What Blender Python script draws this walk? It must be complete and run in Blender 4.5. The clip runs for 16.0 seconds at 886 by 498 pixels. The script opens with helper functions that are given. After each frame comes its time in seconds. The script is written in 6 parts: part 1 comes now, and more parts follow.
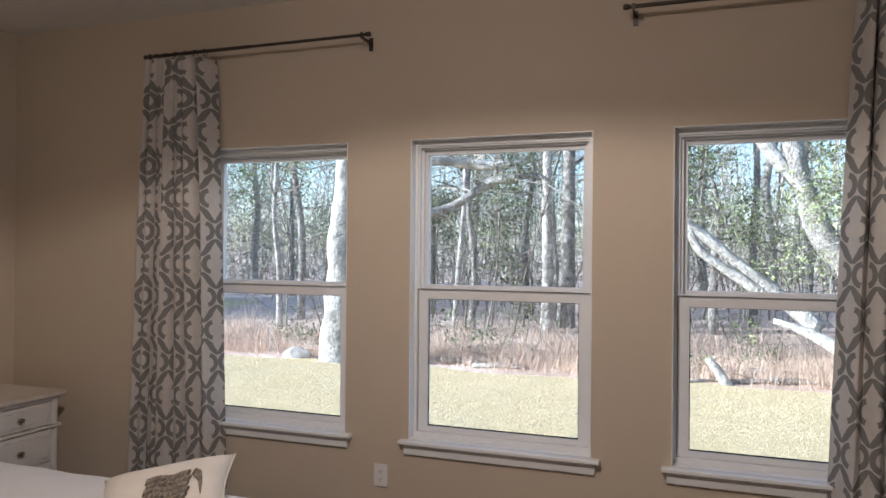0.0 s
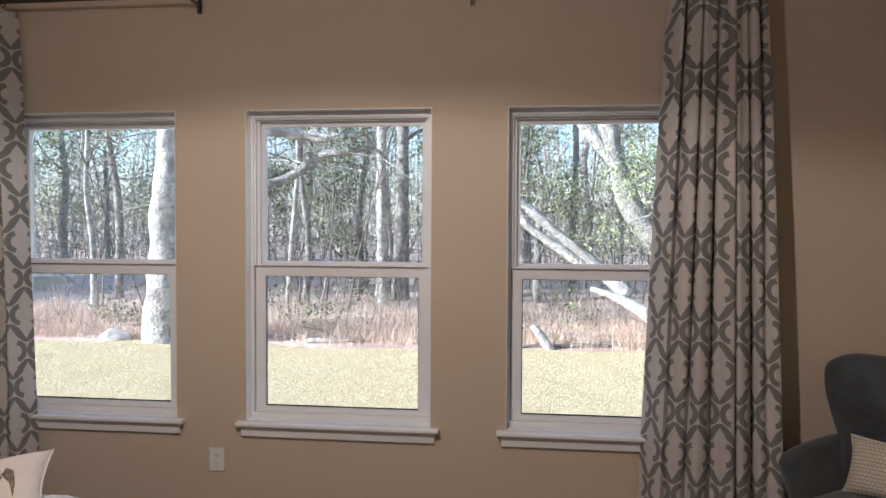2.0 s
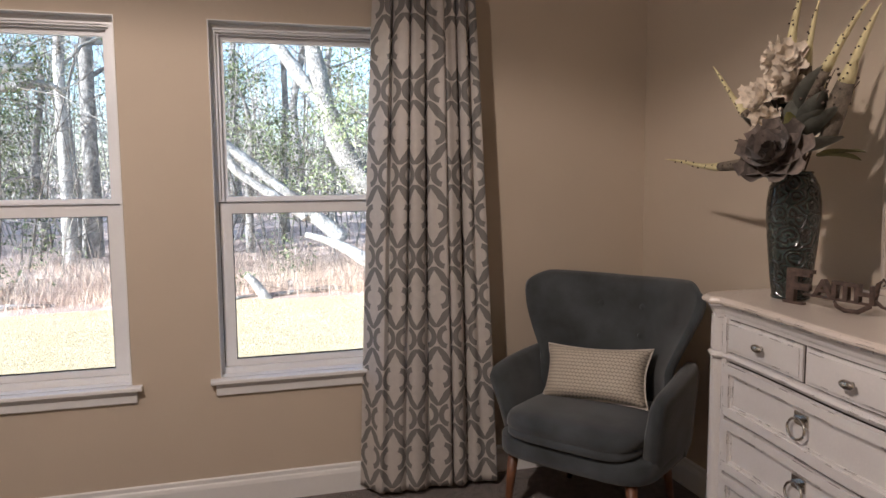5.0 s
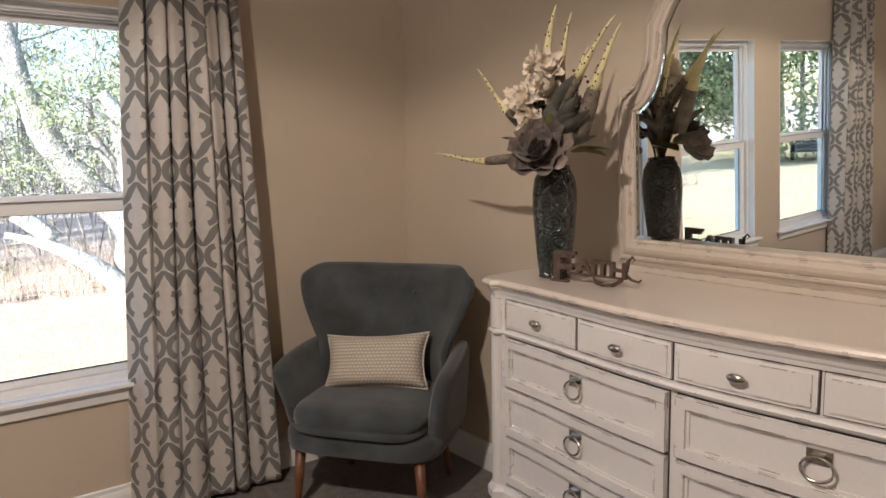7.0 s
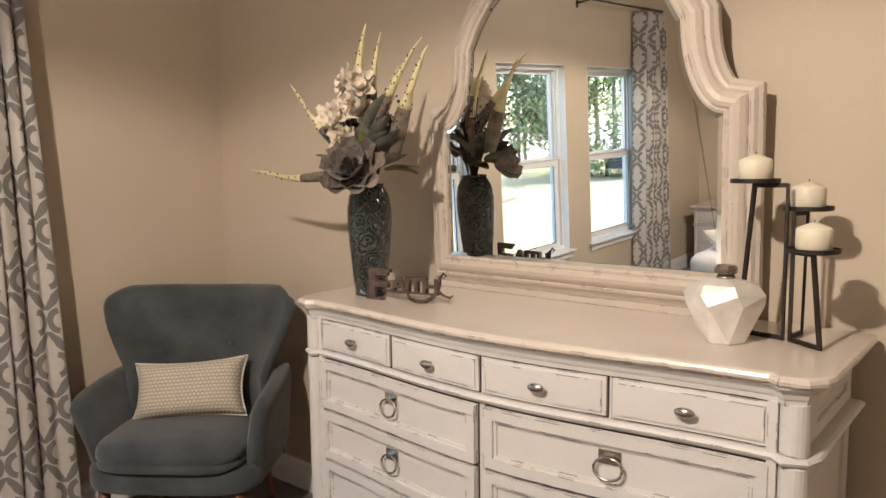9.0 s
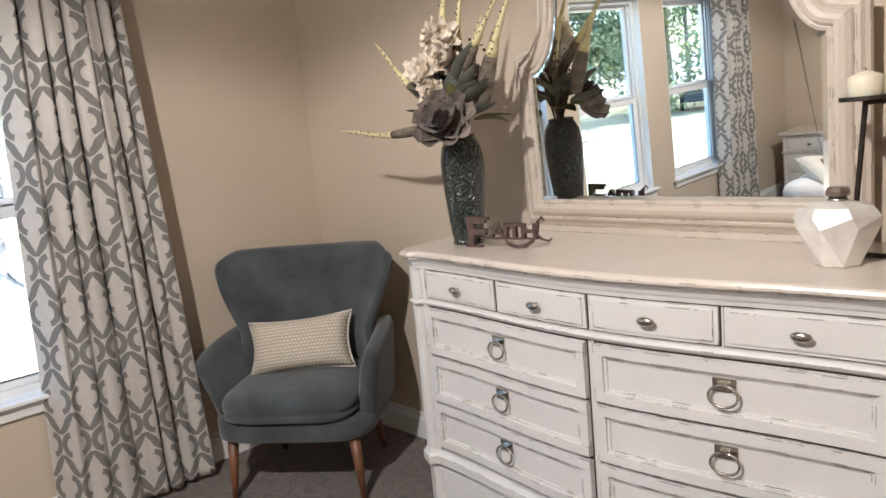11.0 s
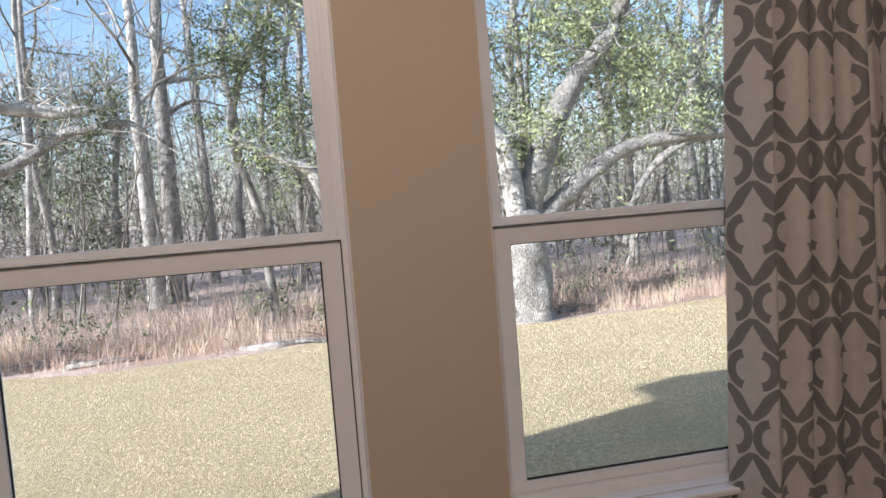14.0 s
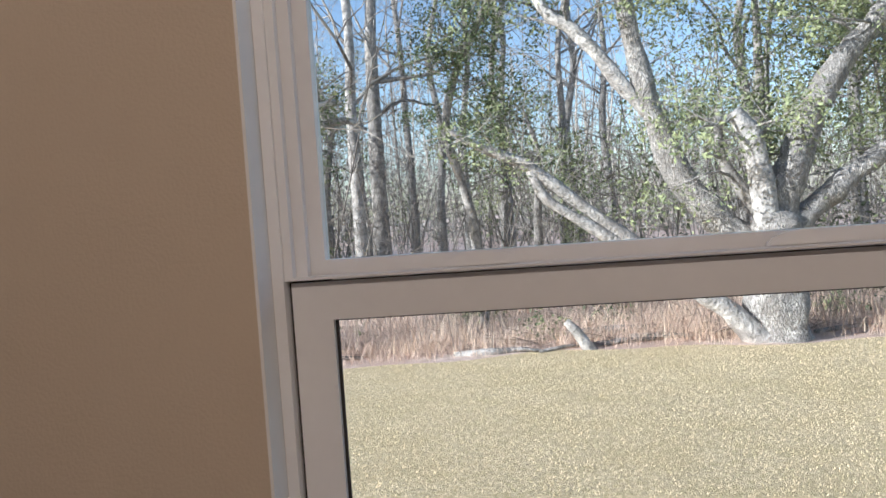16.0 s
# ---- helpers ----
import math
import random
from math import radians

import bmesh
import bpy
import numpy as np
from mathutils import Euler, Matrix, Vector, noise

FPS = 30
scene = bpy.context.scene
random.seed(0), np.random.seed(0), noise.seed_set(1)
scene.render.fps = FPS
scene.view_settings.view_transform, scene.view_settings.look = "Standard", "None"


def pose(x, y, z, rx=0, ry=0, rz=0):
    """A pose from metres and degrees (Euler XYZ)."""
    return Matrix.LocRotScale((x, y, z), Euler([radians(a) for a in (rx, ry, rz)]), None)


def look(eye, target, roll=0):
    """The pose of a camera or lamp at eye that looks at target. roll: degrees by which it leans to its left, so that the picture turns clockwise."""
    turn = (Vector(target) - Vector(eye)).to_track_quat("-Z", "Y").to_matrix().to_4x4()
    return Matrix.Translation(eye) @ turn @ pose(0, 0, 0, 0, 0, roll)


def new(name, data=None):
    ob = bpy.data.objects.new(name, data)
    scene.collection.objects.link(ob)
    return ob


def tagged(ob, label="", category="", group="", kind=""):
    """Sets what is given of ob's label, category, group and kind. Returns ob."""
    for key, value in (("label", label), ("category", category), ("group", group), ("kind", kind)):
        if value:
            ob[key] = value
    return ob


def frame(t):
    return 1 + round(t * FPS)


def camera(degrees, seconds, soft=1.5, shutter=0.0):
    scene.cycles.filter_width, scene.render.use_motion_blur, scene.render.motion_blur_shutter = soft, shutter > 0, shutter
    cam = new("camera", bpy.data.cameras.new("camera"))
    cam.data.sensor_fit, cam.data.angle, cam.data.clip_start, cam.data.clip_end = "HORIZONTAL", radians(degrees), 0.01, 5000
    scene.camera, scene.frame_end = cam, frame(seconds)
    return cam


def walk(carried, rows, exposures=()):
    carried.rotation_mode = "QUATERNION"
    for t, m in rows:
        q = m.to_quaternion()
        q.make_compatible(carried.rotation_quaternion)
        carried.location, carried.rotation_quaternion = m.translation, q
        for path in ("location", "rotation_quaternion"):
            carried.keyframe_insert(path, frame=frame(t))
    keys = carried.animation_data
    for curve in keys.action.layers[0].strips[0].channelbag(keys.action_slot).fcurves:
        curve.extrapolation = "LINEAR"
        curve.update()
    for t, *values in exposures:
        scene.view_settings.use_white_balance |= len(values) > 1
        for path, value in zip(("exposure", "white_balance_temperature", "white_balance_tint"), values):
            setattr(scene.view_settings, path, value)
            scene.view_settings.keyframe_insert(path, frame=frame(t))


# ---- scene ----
cam = camera(63.2, 16.0, soft=1.5, shutter=0.0)
PATH = [
    (0, (0.941, -3.378, 1.524), (0.261, -1.497, 1.533), 0.5),
    (0.5, (0.933, -3.378, 1.526), (0.402, -1.45, 1.521), 0.7),
    (1, (0.926, -3.37, 1.523), (0.511, -1.414, 1.502), 0.7),
    (1.5, (0.913, -3.364, 1.546), (0.592, -1.391, 1.497), 0.6),
    (2, (0.907, -3.379, 1.534), (0.675, -1.394, 1.472), 0.3),
    (2.5, (0.903, -3.393, 1.531), (0.756, -1.4, 1.446), -0.1),
    (3, (0.891, -3.411, 1.494), (0.842, -1.414, 1.398), -0.6),
    (3.5, (0.892, -3.414, 1.488), (0.946, -1.419, 1.357), -0.9),
    (4, (0.92, -3.361, 1.47), (1.13, -1.379, 1.307), -0.6),
    (4.2, (0.941, -3.329, 1.436), (1.205, -1.353, 1.27), -0.5),
    (6.3, (0.733, -3.1, 1.451), (1.749, -1.398, 1.187), -0.8),
    (6.5, (0.705, -3.121, 1.452), (1.774, -1.451, 1.19), -0.9),
    (7, (0.72, -3.142, 1.473), (1.921, -1.562, 1.226), -1.0),
    (7.5, (0.765, -3.168, 1.492), (2.088, -1.684, 1.274), -0.6),
    (8, (0.777, -3.186, 1.496), (2.195, -1.788, 1.307), -0.3),
    (8.5, (0.782, -3.185, 1.489), (2.274, -1.866, 1.306), -0.2),
    (8.7, (0.788, -3.185, 1.487), (2.3, -1.891, 1.293), -0.3),
    (10.8, (0.717, -3.176, 1.456), (2.149, -1.823, 1.109), -4.8),
    (11, (0.694, -3.164, 1.478), (2.064, -1.746, 1.144), -5.4),
    (11.5, (0.645, -3.08, 1.449), (1.845, -1.503, 1.175), -5.5),
    (12, (0.669, -2.854, 1.443), (1.706, -1.161, 1.2), -5.9),
    (12.5, (0.641, -2.607, 1.451), (1.483, -0.806, 1.233), -5.9),
    (13, (0.457, -2.301, 1.461), (1.171, -0.444, 1.257), -5.2),
    (13.5, (0.375, -2.042, 1.409), (0.943, -0.129, 1.274), -4.8),
    (14, (0.332, -1.769, 1.413), (0.723, 0.187, 1.281), -4.4),
    (14.5, (0.2, -1.479, 1.404), (0.472, 0.499, 1.289), -3.8),
    (15, (0.084, -1.251, 1.399), (0.224, 0.741, 1.291), -3.5),
    (15.5, (-0.043, -0.985, 1.407), (-0.03, 1.013, 1.307), -3.6),
    (16, (-0.195, -0.809, 1.403), (-0.304, 1.186, 1.315), -3.9),
]
EXPOSURES = [(0, 1.33, 5400, 13), (4, 1.52, 5550, 17), (6.3, 1.92, 5550, 13), (7.5, 2.12, 5700, 11), (8.7, 2.42, 5750, 9), (11, 2.65, 5050, 6), (12.5, 2.02, 5500, 12), (13.3, 1.5, 5680, 16), (14.2, 0.9, 5800, 18), (16, 0.72, 5750, 16)]
walk(cam, [(t, look(eye, target, roll)) for t, eye, target, roll in PATH], EXPOSURES)

# ---------------------------------------------------------------- daylight and the room's lamp
SUN_EL, SUN_AZ = 22.0, 248.5        # height above the horizon; compass angle the light comes from
world = bpy.data.worlds.new("sky")
scene.world = world
world.use_nodes = True
_n = world.node_tree
_sky = _n.nodes.new("ShaderNodeTexSky")
_sky.sky_type, _sky.sun_disc = "NISHITA", False
_sky.sun_elevation, _sky.sun_rotation = radians(SUN_EL), radians(SUN_AZ)
_n.links.new(_sky.outputs[0], _n.nodes["Background"].inputs[0])
_n.nodes["Background"].inputs[1].default_value = 0.15

sun = new("sun", bpy.data.lights.new("sun", "SUN"))
sun.data.energy, sun.data.angle, sun.data.color = 5.0, radians(0.5), (1.0, 0.95, 0.88)
_az = radians(SUN_AZ)
sun.matrix_world = look((20 * math.sin(_az), 20 * math.cos(_az), 20 * math.tan(radians(SUN_EL))), (0, 0, 0))

# the unseen ceiling lamp's cone stops short of the upper walls; a point fill is added to lift them
LAMP = (0.1, -2.4, 2.83)
lamp = new("ceiling_lamp", bpy.data.lights.new("ceiling_lamp", "SPOT"))
lamp.data.energy, lamp.data.color = 44, (1.0, 0.78, 0.57)
lamp.data.spot_size, lamp.data.spot_blend, lamp.data.shadow_soft_size = radians(153), 0.16, 0.05
lamp.matrix_world = look(LAMP, (LAMP[0], LAMP[1] - 0.0001, 0))
upper_fill = new("upper_wall_fill", bpy.data.lights.new("upper_wall_fill", "POINT"))
upper_fill.data.energy, upper_fill.data.color, upper_fill.data.shadow_soft_size = 13, (1.0, 0.80, 0.61), 0.03
upper_fill.location = (LAMP[0], LAMP[1], LAMP[2] + 0.005)


# ---------------------------------------------------------------- helpers
def mat(name, color, rough=0.6, metal=0.0, vary=0.06, scale=8.0, bump=0.0, bump_scale=60.0, coat=0.0, spec=0.5, dark=None, sheen=0.0, rand=0.0, relief=0.01):
    """A surface with a coarse and a fine variation of its colour, and a fine relief."""
    m = bpy.data.materials.new(name)
    m.use_nodes = True
    nt = m.node_tree
    b = nt.nodes["Principled BSDF"]
    b.inputs["Roughness"].default_value, b.inputs["Metallic"].default_value = rough, metal
    b.inputs["Coat Weight"].default_value, b.inputs["Specular IOR Level"].default_value = coat, spec
    b.inputs["Sheen Weight"].default_value = sheen
    co = nt.nodes.new("ShaderNodeTexCoord")
    big, fine = nt.nodes.new("ShaderNodeTexNoise"), nt.nodes.new("ShaderNodeTexNoise")
    for tex, s, d in ((big, scale, 4), (fine, bump_scale, 3)):
        tex.inputs["Scale"].default_value, tex.inputs["Detail"].default_value = s, d
        nt.links.new(co.outputs["Object"], tex.inputs["Vector"])
    ramp = nt.nodes.new("ShaderNodeValToRGB")
    lo = dark or [c * (1 - vary * 2) for c in color]
    ramp.color_ramp.elements[0].color, ramp.color_ramp.elements[0].position = (*lo, 1), 0.3
    ramp.color_ramp.elements[1].color, ramp.color_ramp.elements[1].position = (*[min(1, c * (1 + vary)) for c in color], 1), 0.7
    mix = nt.nodes.new("ShaderNodeMath")
    mix.operation, mix.inputs[1].default_value = "MULTIPLY_ADD", 0.35
    nt.links.new(fine.outputs[0], mix.inputs[0])
    sc = nt.nodes.new("ShaderNodeMath")
    sc.operation, sc.inputs[1].default_value = "MULTIPLY", 0.65
    nt.links.new(big.outputs[0], sc.inputs[0])
    nt.links.new(sc.outputs[0], mix.inputs[2])
    fac = mix.outputs[0]
    if rand:
        info, geo = nt.nodes.new("ShaderNodeObjectInfo"), nt.nodes.new("ShaderNodeNewGeometry")
        add = nt.nodes.new("ShaderNodeMath")
        add.operation = "ADD"
        nt.links.new(info.outputs["Random"], add.inputs[0]), nt.links.new(geo.outputs["Random Per Island"], add.inputs[1])
        half = nt.nodes.new("ShaderNodeMath")
        half.operation, half.inputs[1].default_value = "MULTIPLY_ADD", rand
        nt.links.new(add.outputs[0], half.inputs[0]), nt.links.new(fac, half.inputs[2])
        sub = nt.nodes.new("ShaderNodeMath")
        sub.operation, sub.inputs[1].default_value = "SUBTRACT", rand
        nt.links.new(half.outputs[0], sub.inputs[0])
        fac = sub.outputs[0]
    nt.links.new(fac, ramp.inputs[0])
    nt.links.new(ramp.outputs[0], b.inputs["Base Color"])
    if bump:
        bp = nt.nodes.new("ShaderNodeBump")
        bp.inputs["Strength"].default_value, bp.inputs["Distance"].default_value = bump, relief
        nt.links.new(fine.outputs[0], bp.inputs["Height"]), nt.links.new(bp.outputs[0], b.inputs["Normal"])
    return m


def box(bm, x0, x1, y0, y1, z0, z1, m=None):
    vs = [bm.verts.new(Vector((x, y, z)) if m is None else m @ Vector((x, y, z))) for x, y, z in
          ((x0, y0, z0), (x1, y0, z0), (x1, y1, z0), (x0, y1, z0), (x0, y0, z1), (x1, y0, z1), (x1, y1, z1), (x0, y1, z1))]
    for f in ((3, 2, 1, 0), (4, 5, 6, 7), (0, 1, 5, 4), (1, 2, 6, 5), (2, 3, 7, 6), (3, 0, 4, 7)):
        bm.faces.new([vs[i] for i in f])
    return bm


def boxes(*rows):
    bm = bmesh.new()
    for r in rows:
        box(bm, *r)
    return bm


def finish(bm, name, material, bevel=0.0, smooth=False):
    if bevel:
        bmesh.ops.bevel(bm, geom=[e for e in bm.edges if e.is_manifold and e.calc_face_angle(0) > 0.6], offset=bevel, segments=2, affect="EDGES", clamp_overlap=True)
    bmesh.ops.recalc_face_normals(bm, faces=bm.faces)
    me = bpy.data.meshes.new(name)
    bm.to_mesh(me)
    bm.free()
    me.materials.append(material)
    if smooth:
        me.shade_smooth()
    return me


def thing(name, m, label, category, group="", kind=""):
    """The base of a thing: an Empty that carries its parts."""
    ob = new(name)
    ob.matrix_world = m
    ob.empty_display_size = 0.05
    return tagged(ob, label, category, group, kind)


def part(name, bm, material, parent=None, label="", bevel=0.0, smooth=False):
    ob = new(name, finish(bm, name, material, bevel, smooth))
    ob.parent = parent
    return tagged(ob, label)


def single(name, bm, material, label, category="", kind="", bevel=0.0, smooth=False, m=None):
    ob = new(name, finish(bm, name, material, bevel, smooth))
    if m is not None:
        ob.matrix_world = m
    return tagged(ob, label, category, "", kind)


def prof_sweep(profile, path, closed=False, up=Vector((0, 0, 1))):
    """A profile [(out, up)] swept along a plan path [(x, y)], mitred; 'out' is to the path's right."""
    bm = bmesh.new()
    pts = [Vector((p[0], p[1], 0)) for p in path]
    n = len(pts)
    rings = []
    for i in range(n):
        a = pts[(i - 1) % n] if (closed or i) else None
        c = pts[(i + 1) % n] if (closed or i < n - 1) else None
        d1 = (pts[i] - a).normalized() if a is not None else None
        d2 = (c - pts[i]).normalized() if c is not None else None
        d1, d2 = d1 or d2, d2 or d1
        t = (d1 + d2).normalized()
        nrm = Vector((t.y, -t.x, 0))
        k = 1 / max(0.3, nrm.dot(Vector((d1.y, -d1.x, 0))))
        rings.append([bm.verts.new(pts[i] + nrm * (o * k) + up * u) for o, u in profile])
    m = len(profile)
    for i in range(n if closed else n - 1):
        for j in range(m):
            r, q = rings[i], rings[(i + 1) % n]
            bm.faces.new((r[j], q[j], q[(j + 1) % m], r[(j + 1) % m]))
    if not closed:
        bm.faces.new(rings[0]), bm.faces.new(rings[-1][::-1])
    return bm


def lathe(profile, n=24, bm=None, m=None, cap=True):
    """Radius and height pairs turned about z."""
    bm = bm or bmesh.new()
    rings = []
    for r, z in profile:
        rings.append([bm.verts.new((m or Matrix()) @ Vector((r * math.cos(2 * math.pi * k / n), r * math.sin(2 * math.pi * k / n), z))) for k in range(n)])
    for a, b in zip(rings, rings[1:]):
        for k in range(n):
            bm.faces.new((a[k], a[(k + 1) % n], b[(k + 1) % n], b[k]))
    if cap:
        bm.faces.new(rings[0][::-1]), bm.faces.new(rings[-1])
    return bm


def tube(points, radii, n=8, bm=None):
    """A round limb through points, with a radius at each."""
    bm = bm or bmesh.new()
    pts = [Vector(p) for p in points]
    rings = []
    for i, p in enumerate(pts):
        d = (pts[min(i + 1, len(pts) - 1)] - pts[max(i - 1, 0)]).normalized()
        a = d.cross(Vector((0.13, 0.31, 0.94)) if abs(d.z) < 0.9 else Vector((1, 0.2, 0))).normalized()
        b = d.cross(a)
        r = radii[i] if hasattr(radii, "__len__") else radii
        rings.append([bm.verts.new(p + (a * math.cos(2 * math.pi * k / n) + b * math.sin(2 * math.pi * k / n)) * r) for k in range(n)])
    for q, s in zip(rings, rings[1:]):
        for k in range(n):
            bm.faces.new((q[k], q[(k + 1) % n], s[(k + 1) % n], s[k]))
    bm.faces.new(rings[0][::-1]), bm.faces.new(rings[-1])
    return bm


# ---------------------------------------------------------------- materials
WALL = mat("wall_paint", (0.568, 0.487, 0.383), 0.75, vary=0.02, scale=1.5, bump=0.12, bump_scale=220)
CEIL = mat("ceiling_paint", (0.78, 0.76, 0.72), 0.8, vary=0.02, scale=2, bump=0.25, bump_scale=140)
TRIM = mat("white_trim_paint", (0.84, 0.84, 0.83), 0.3, vary=0.02, scale=5)
VINYL = mat("white_vinyl", (0.84, 0.85, 0.86), 0.28, vary=0.02, scale=6)
DARKGAP = mat("near_black_seam", (0.03, 0.03, 0.03), 0.7)
CARPET = mat("brown_carpet", (0.16, 0.12, 0.10), 0.95, vary=0.35, scale=30, bump=1.0, bump_scale=320, sheen=0.3)
BRICK = mat("exterior_siding", (0.45, 0.40, 0.36), 0.8, vary=0.1)
SHINGLE = mat("roof_shingle", (0.16, 0.15, 0.14), 0.9, vary=0.2, scale=12)
GLASS = bpy.data.materials.new("window_glass")
GLASS.use_nodes = True
_nt = GLASS.node_tree
_nt.nodes.remove(_nt.nodes["Principled BSDF"])
_tr, _gl, _mx, _fr = [_nt.nodes.new("ShaderNode" + k) for k in ("BsdfTransparent", "BsdfGlossy", "MixShader", "LayerWeight")]
_gl.inputs["Roughness"].default_value = 0.02
_tr.inputs[0].default_value = (0.93, 0.96, 0.95, 1)
_fr.inputs[0].default_value = 0.5
_pw = _nt.nodes.new("ShaderNodeMath")
_pw.operation, _pw.inputs[1].default_value = "POWER", 4.0
_ad = _nt.nodes.new("ShaderNodeMath")
_ad.operation, _ad.inputs[1].default_value, _ad.inputs[2].default_value = "MULTIPLY_ADD", 0.6, 0.02
_nt.links.new(_fr.outputs["Facing"], _pw.inputs[0]), _nt.links.new(_pw.outputs[0], _ad.inputs[0])
_nt.links.new(_ad.outputs[0], _mx.inputs[0]), _nt.links.new(_tr.outputs[0], _mx.inputs[1]), _nt.links.new(_gl.outputs[0], _mx.inputs[2])
_nt.links.new(_mx.outputs[0], _nt.nodes["Material Output"].inputs[0])

# ---------------------------------------------------------------- the bedroom
X0, X1, Y0, CEILING, THICK = -3.17, 2.87, -5.4, 2.88, 0.16
WIN_X, WIN_W, WIN_Z0, WIN_Z1 = (-1.272, 0.0, 1.270), 0.457, 0.56, 2.095

edges = [X0 - THICK] + [x + s * WIN_W for x in WIN_X for s in (-1, 1)] + [X1 + THICK]
bm = bmesh.new()
for i in range(0, 8, 2):
    box(bm, edges[i], edges[i + 1], 0, THICK, -0.5, CEILING)
for x in WIN_X:
    box(bm, x - WIN_W, x + WIN_W, 0, THICK, -0.5, WIN_Z0)
    box(bm, x - WIN_W, x + WIN_W, 0, THICK, WIN_Z1, CEILING)
single("wall_north", bm, WALL, "beige painted drywall wall with three windows", "wall", "structure")
single("wall_east", boxes((X1, X1 + THICK, Y0, 0, -0.5, CEILING)), WALL, "beige painted drywall wall behind the dresser", "wall", "structure")
single("wall_west", boxes((X0 - THICK, X0, Y0, 0, -0.5, CEILING)), WALL, "beige painted drywall wall beside the bed", "wall", "structure")
single("wall_south", boxes((X0 - THICK, X1 + THICK, Y0 - THICK, Y0, -0.5, CEILING)), WALL, "plain beige painted drywall wall", "wall", "structure")
single("floor", boxes((X0, X1, Y0, 0, -0.2, 0.0)), CARPET, "dark brown cut-pile carpet floor", "floor", "structure")
single("ceiling", boxes((X0 - THICK, X1 + THICK, Y0 - THICK, THICK, CEILING, CEILING + 0.12)), CEIL, "white painted ceiling", "ceiling", "structure")

BASE = [(0, 0), (0.016, 0), (0.016, 0.09), (0.012, 0.105), (0.008, 0.112), (0.008, 0.128), (0, 0.133)]
single("baseboard", prof_sweep([(o, u) for o, u in BASE], [(X0, 0), (X1, 0)]), TRIM, "white moulded baseboard along the window wall", "baseboard", "structure")
single("baseboard_east", prof_sweep([(o, u) for o, u in BASE], [(X1, -0.016), (X1, Y0)]), TRIM, "white moulded baseboard along the dresser wall", "baseboard", "structure")
single("baseboard_west", prof_sweep([(o, u) for o, u in BASE], [(X0, Y0), (X0, -0.016)]), TRIM, "white moulded baseboard along the bed wall", "baseboard", "structure")


def ring(x0, x1, z0, z1, w, y0, y1):
    """A rectangular frame standing in the xz plane; w: widths left, right, bottom, top."""
    l, r, b, t = w
    return boxes((x0, x0 + l, y0, y1, z0, z1), (x1 - r, x1, y0, y1, z0, z1), (x0 + l, x1 - r, y0, y1, z0, z0 + b), (x0 + l, x1 - r, y0, y1, z1 - t, z1))


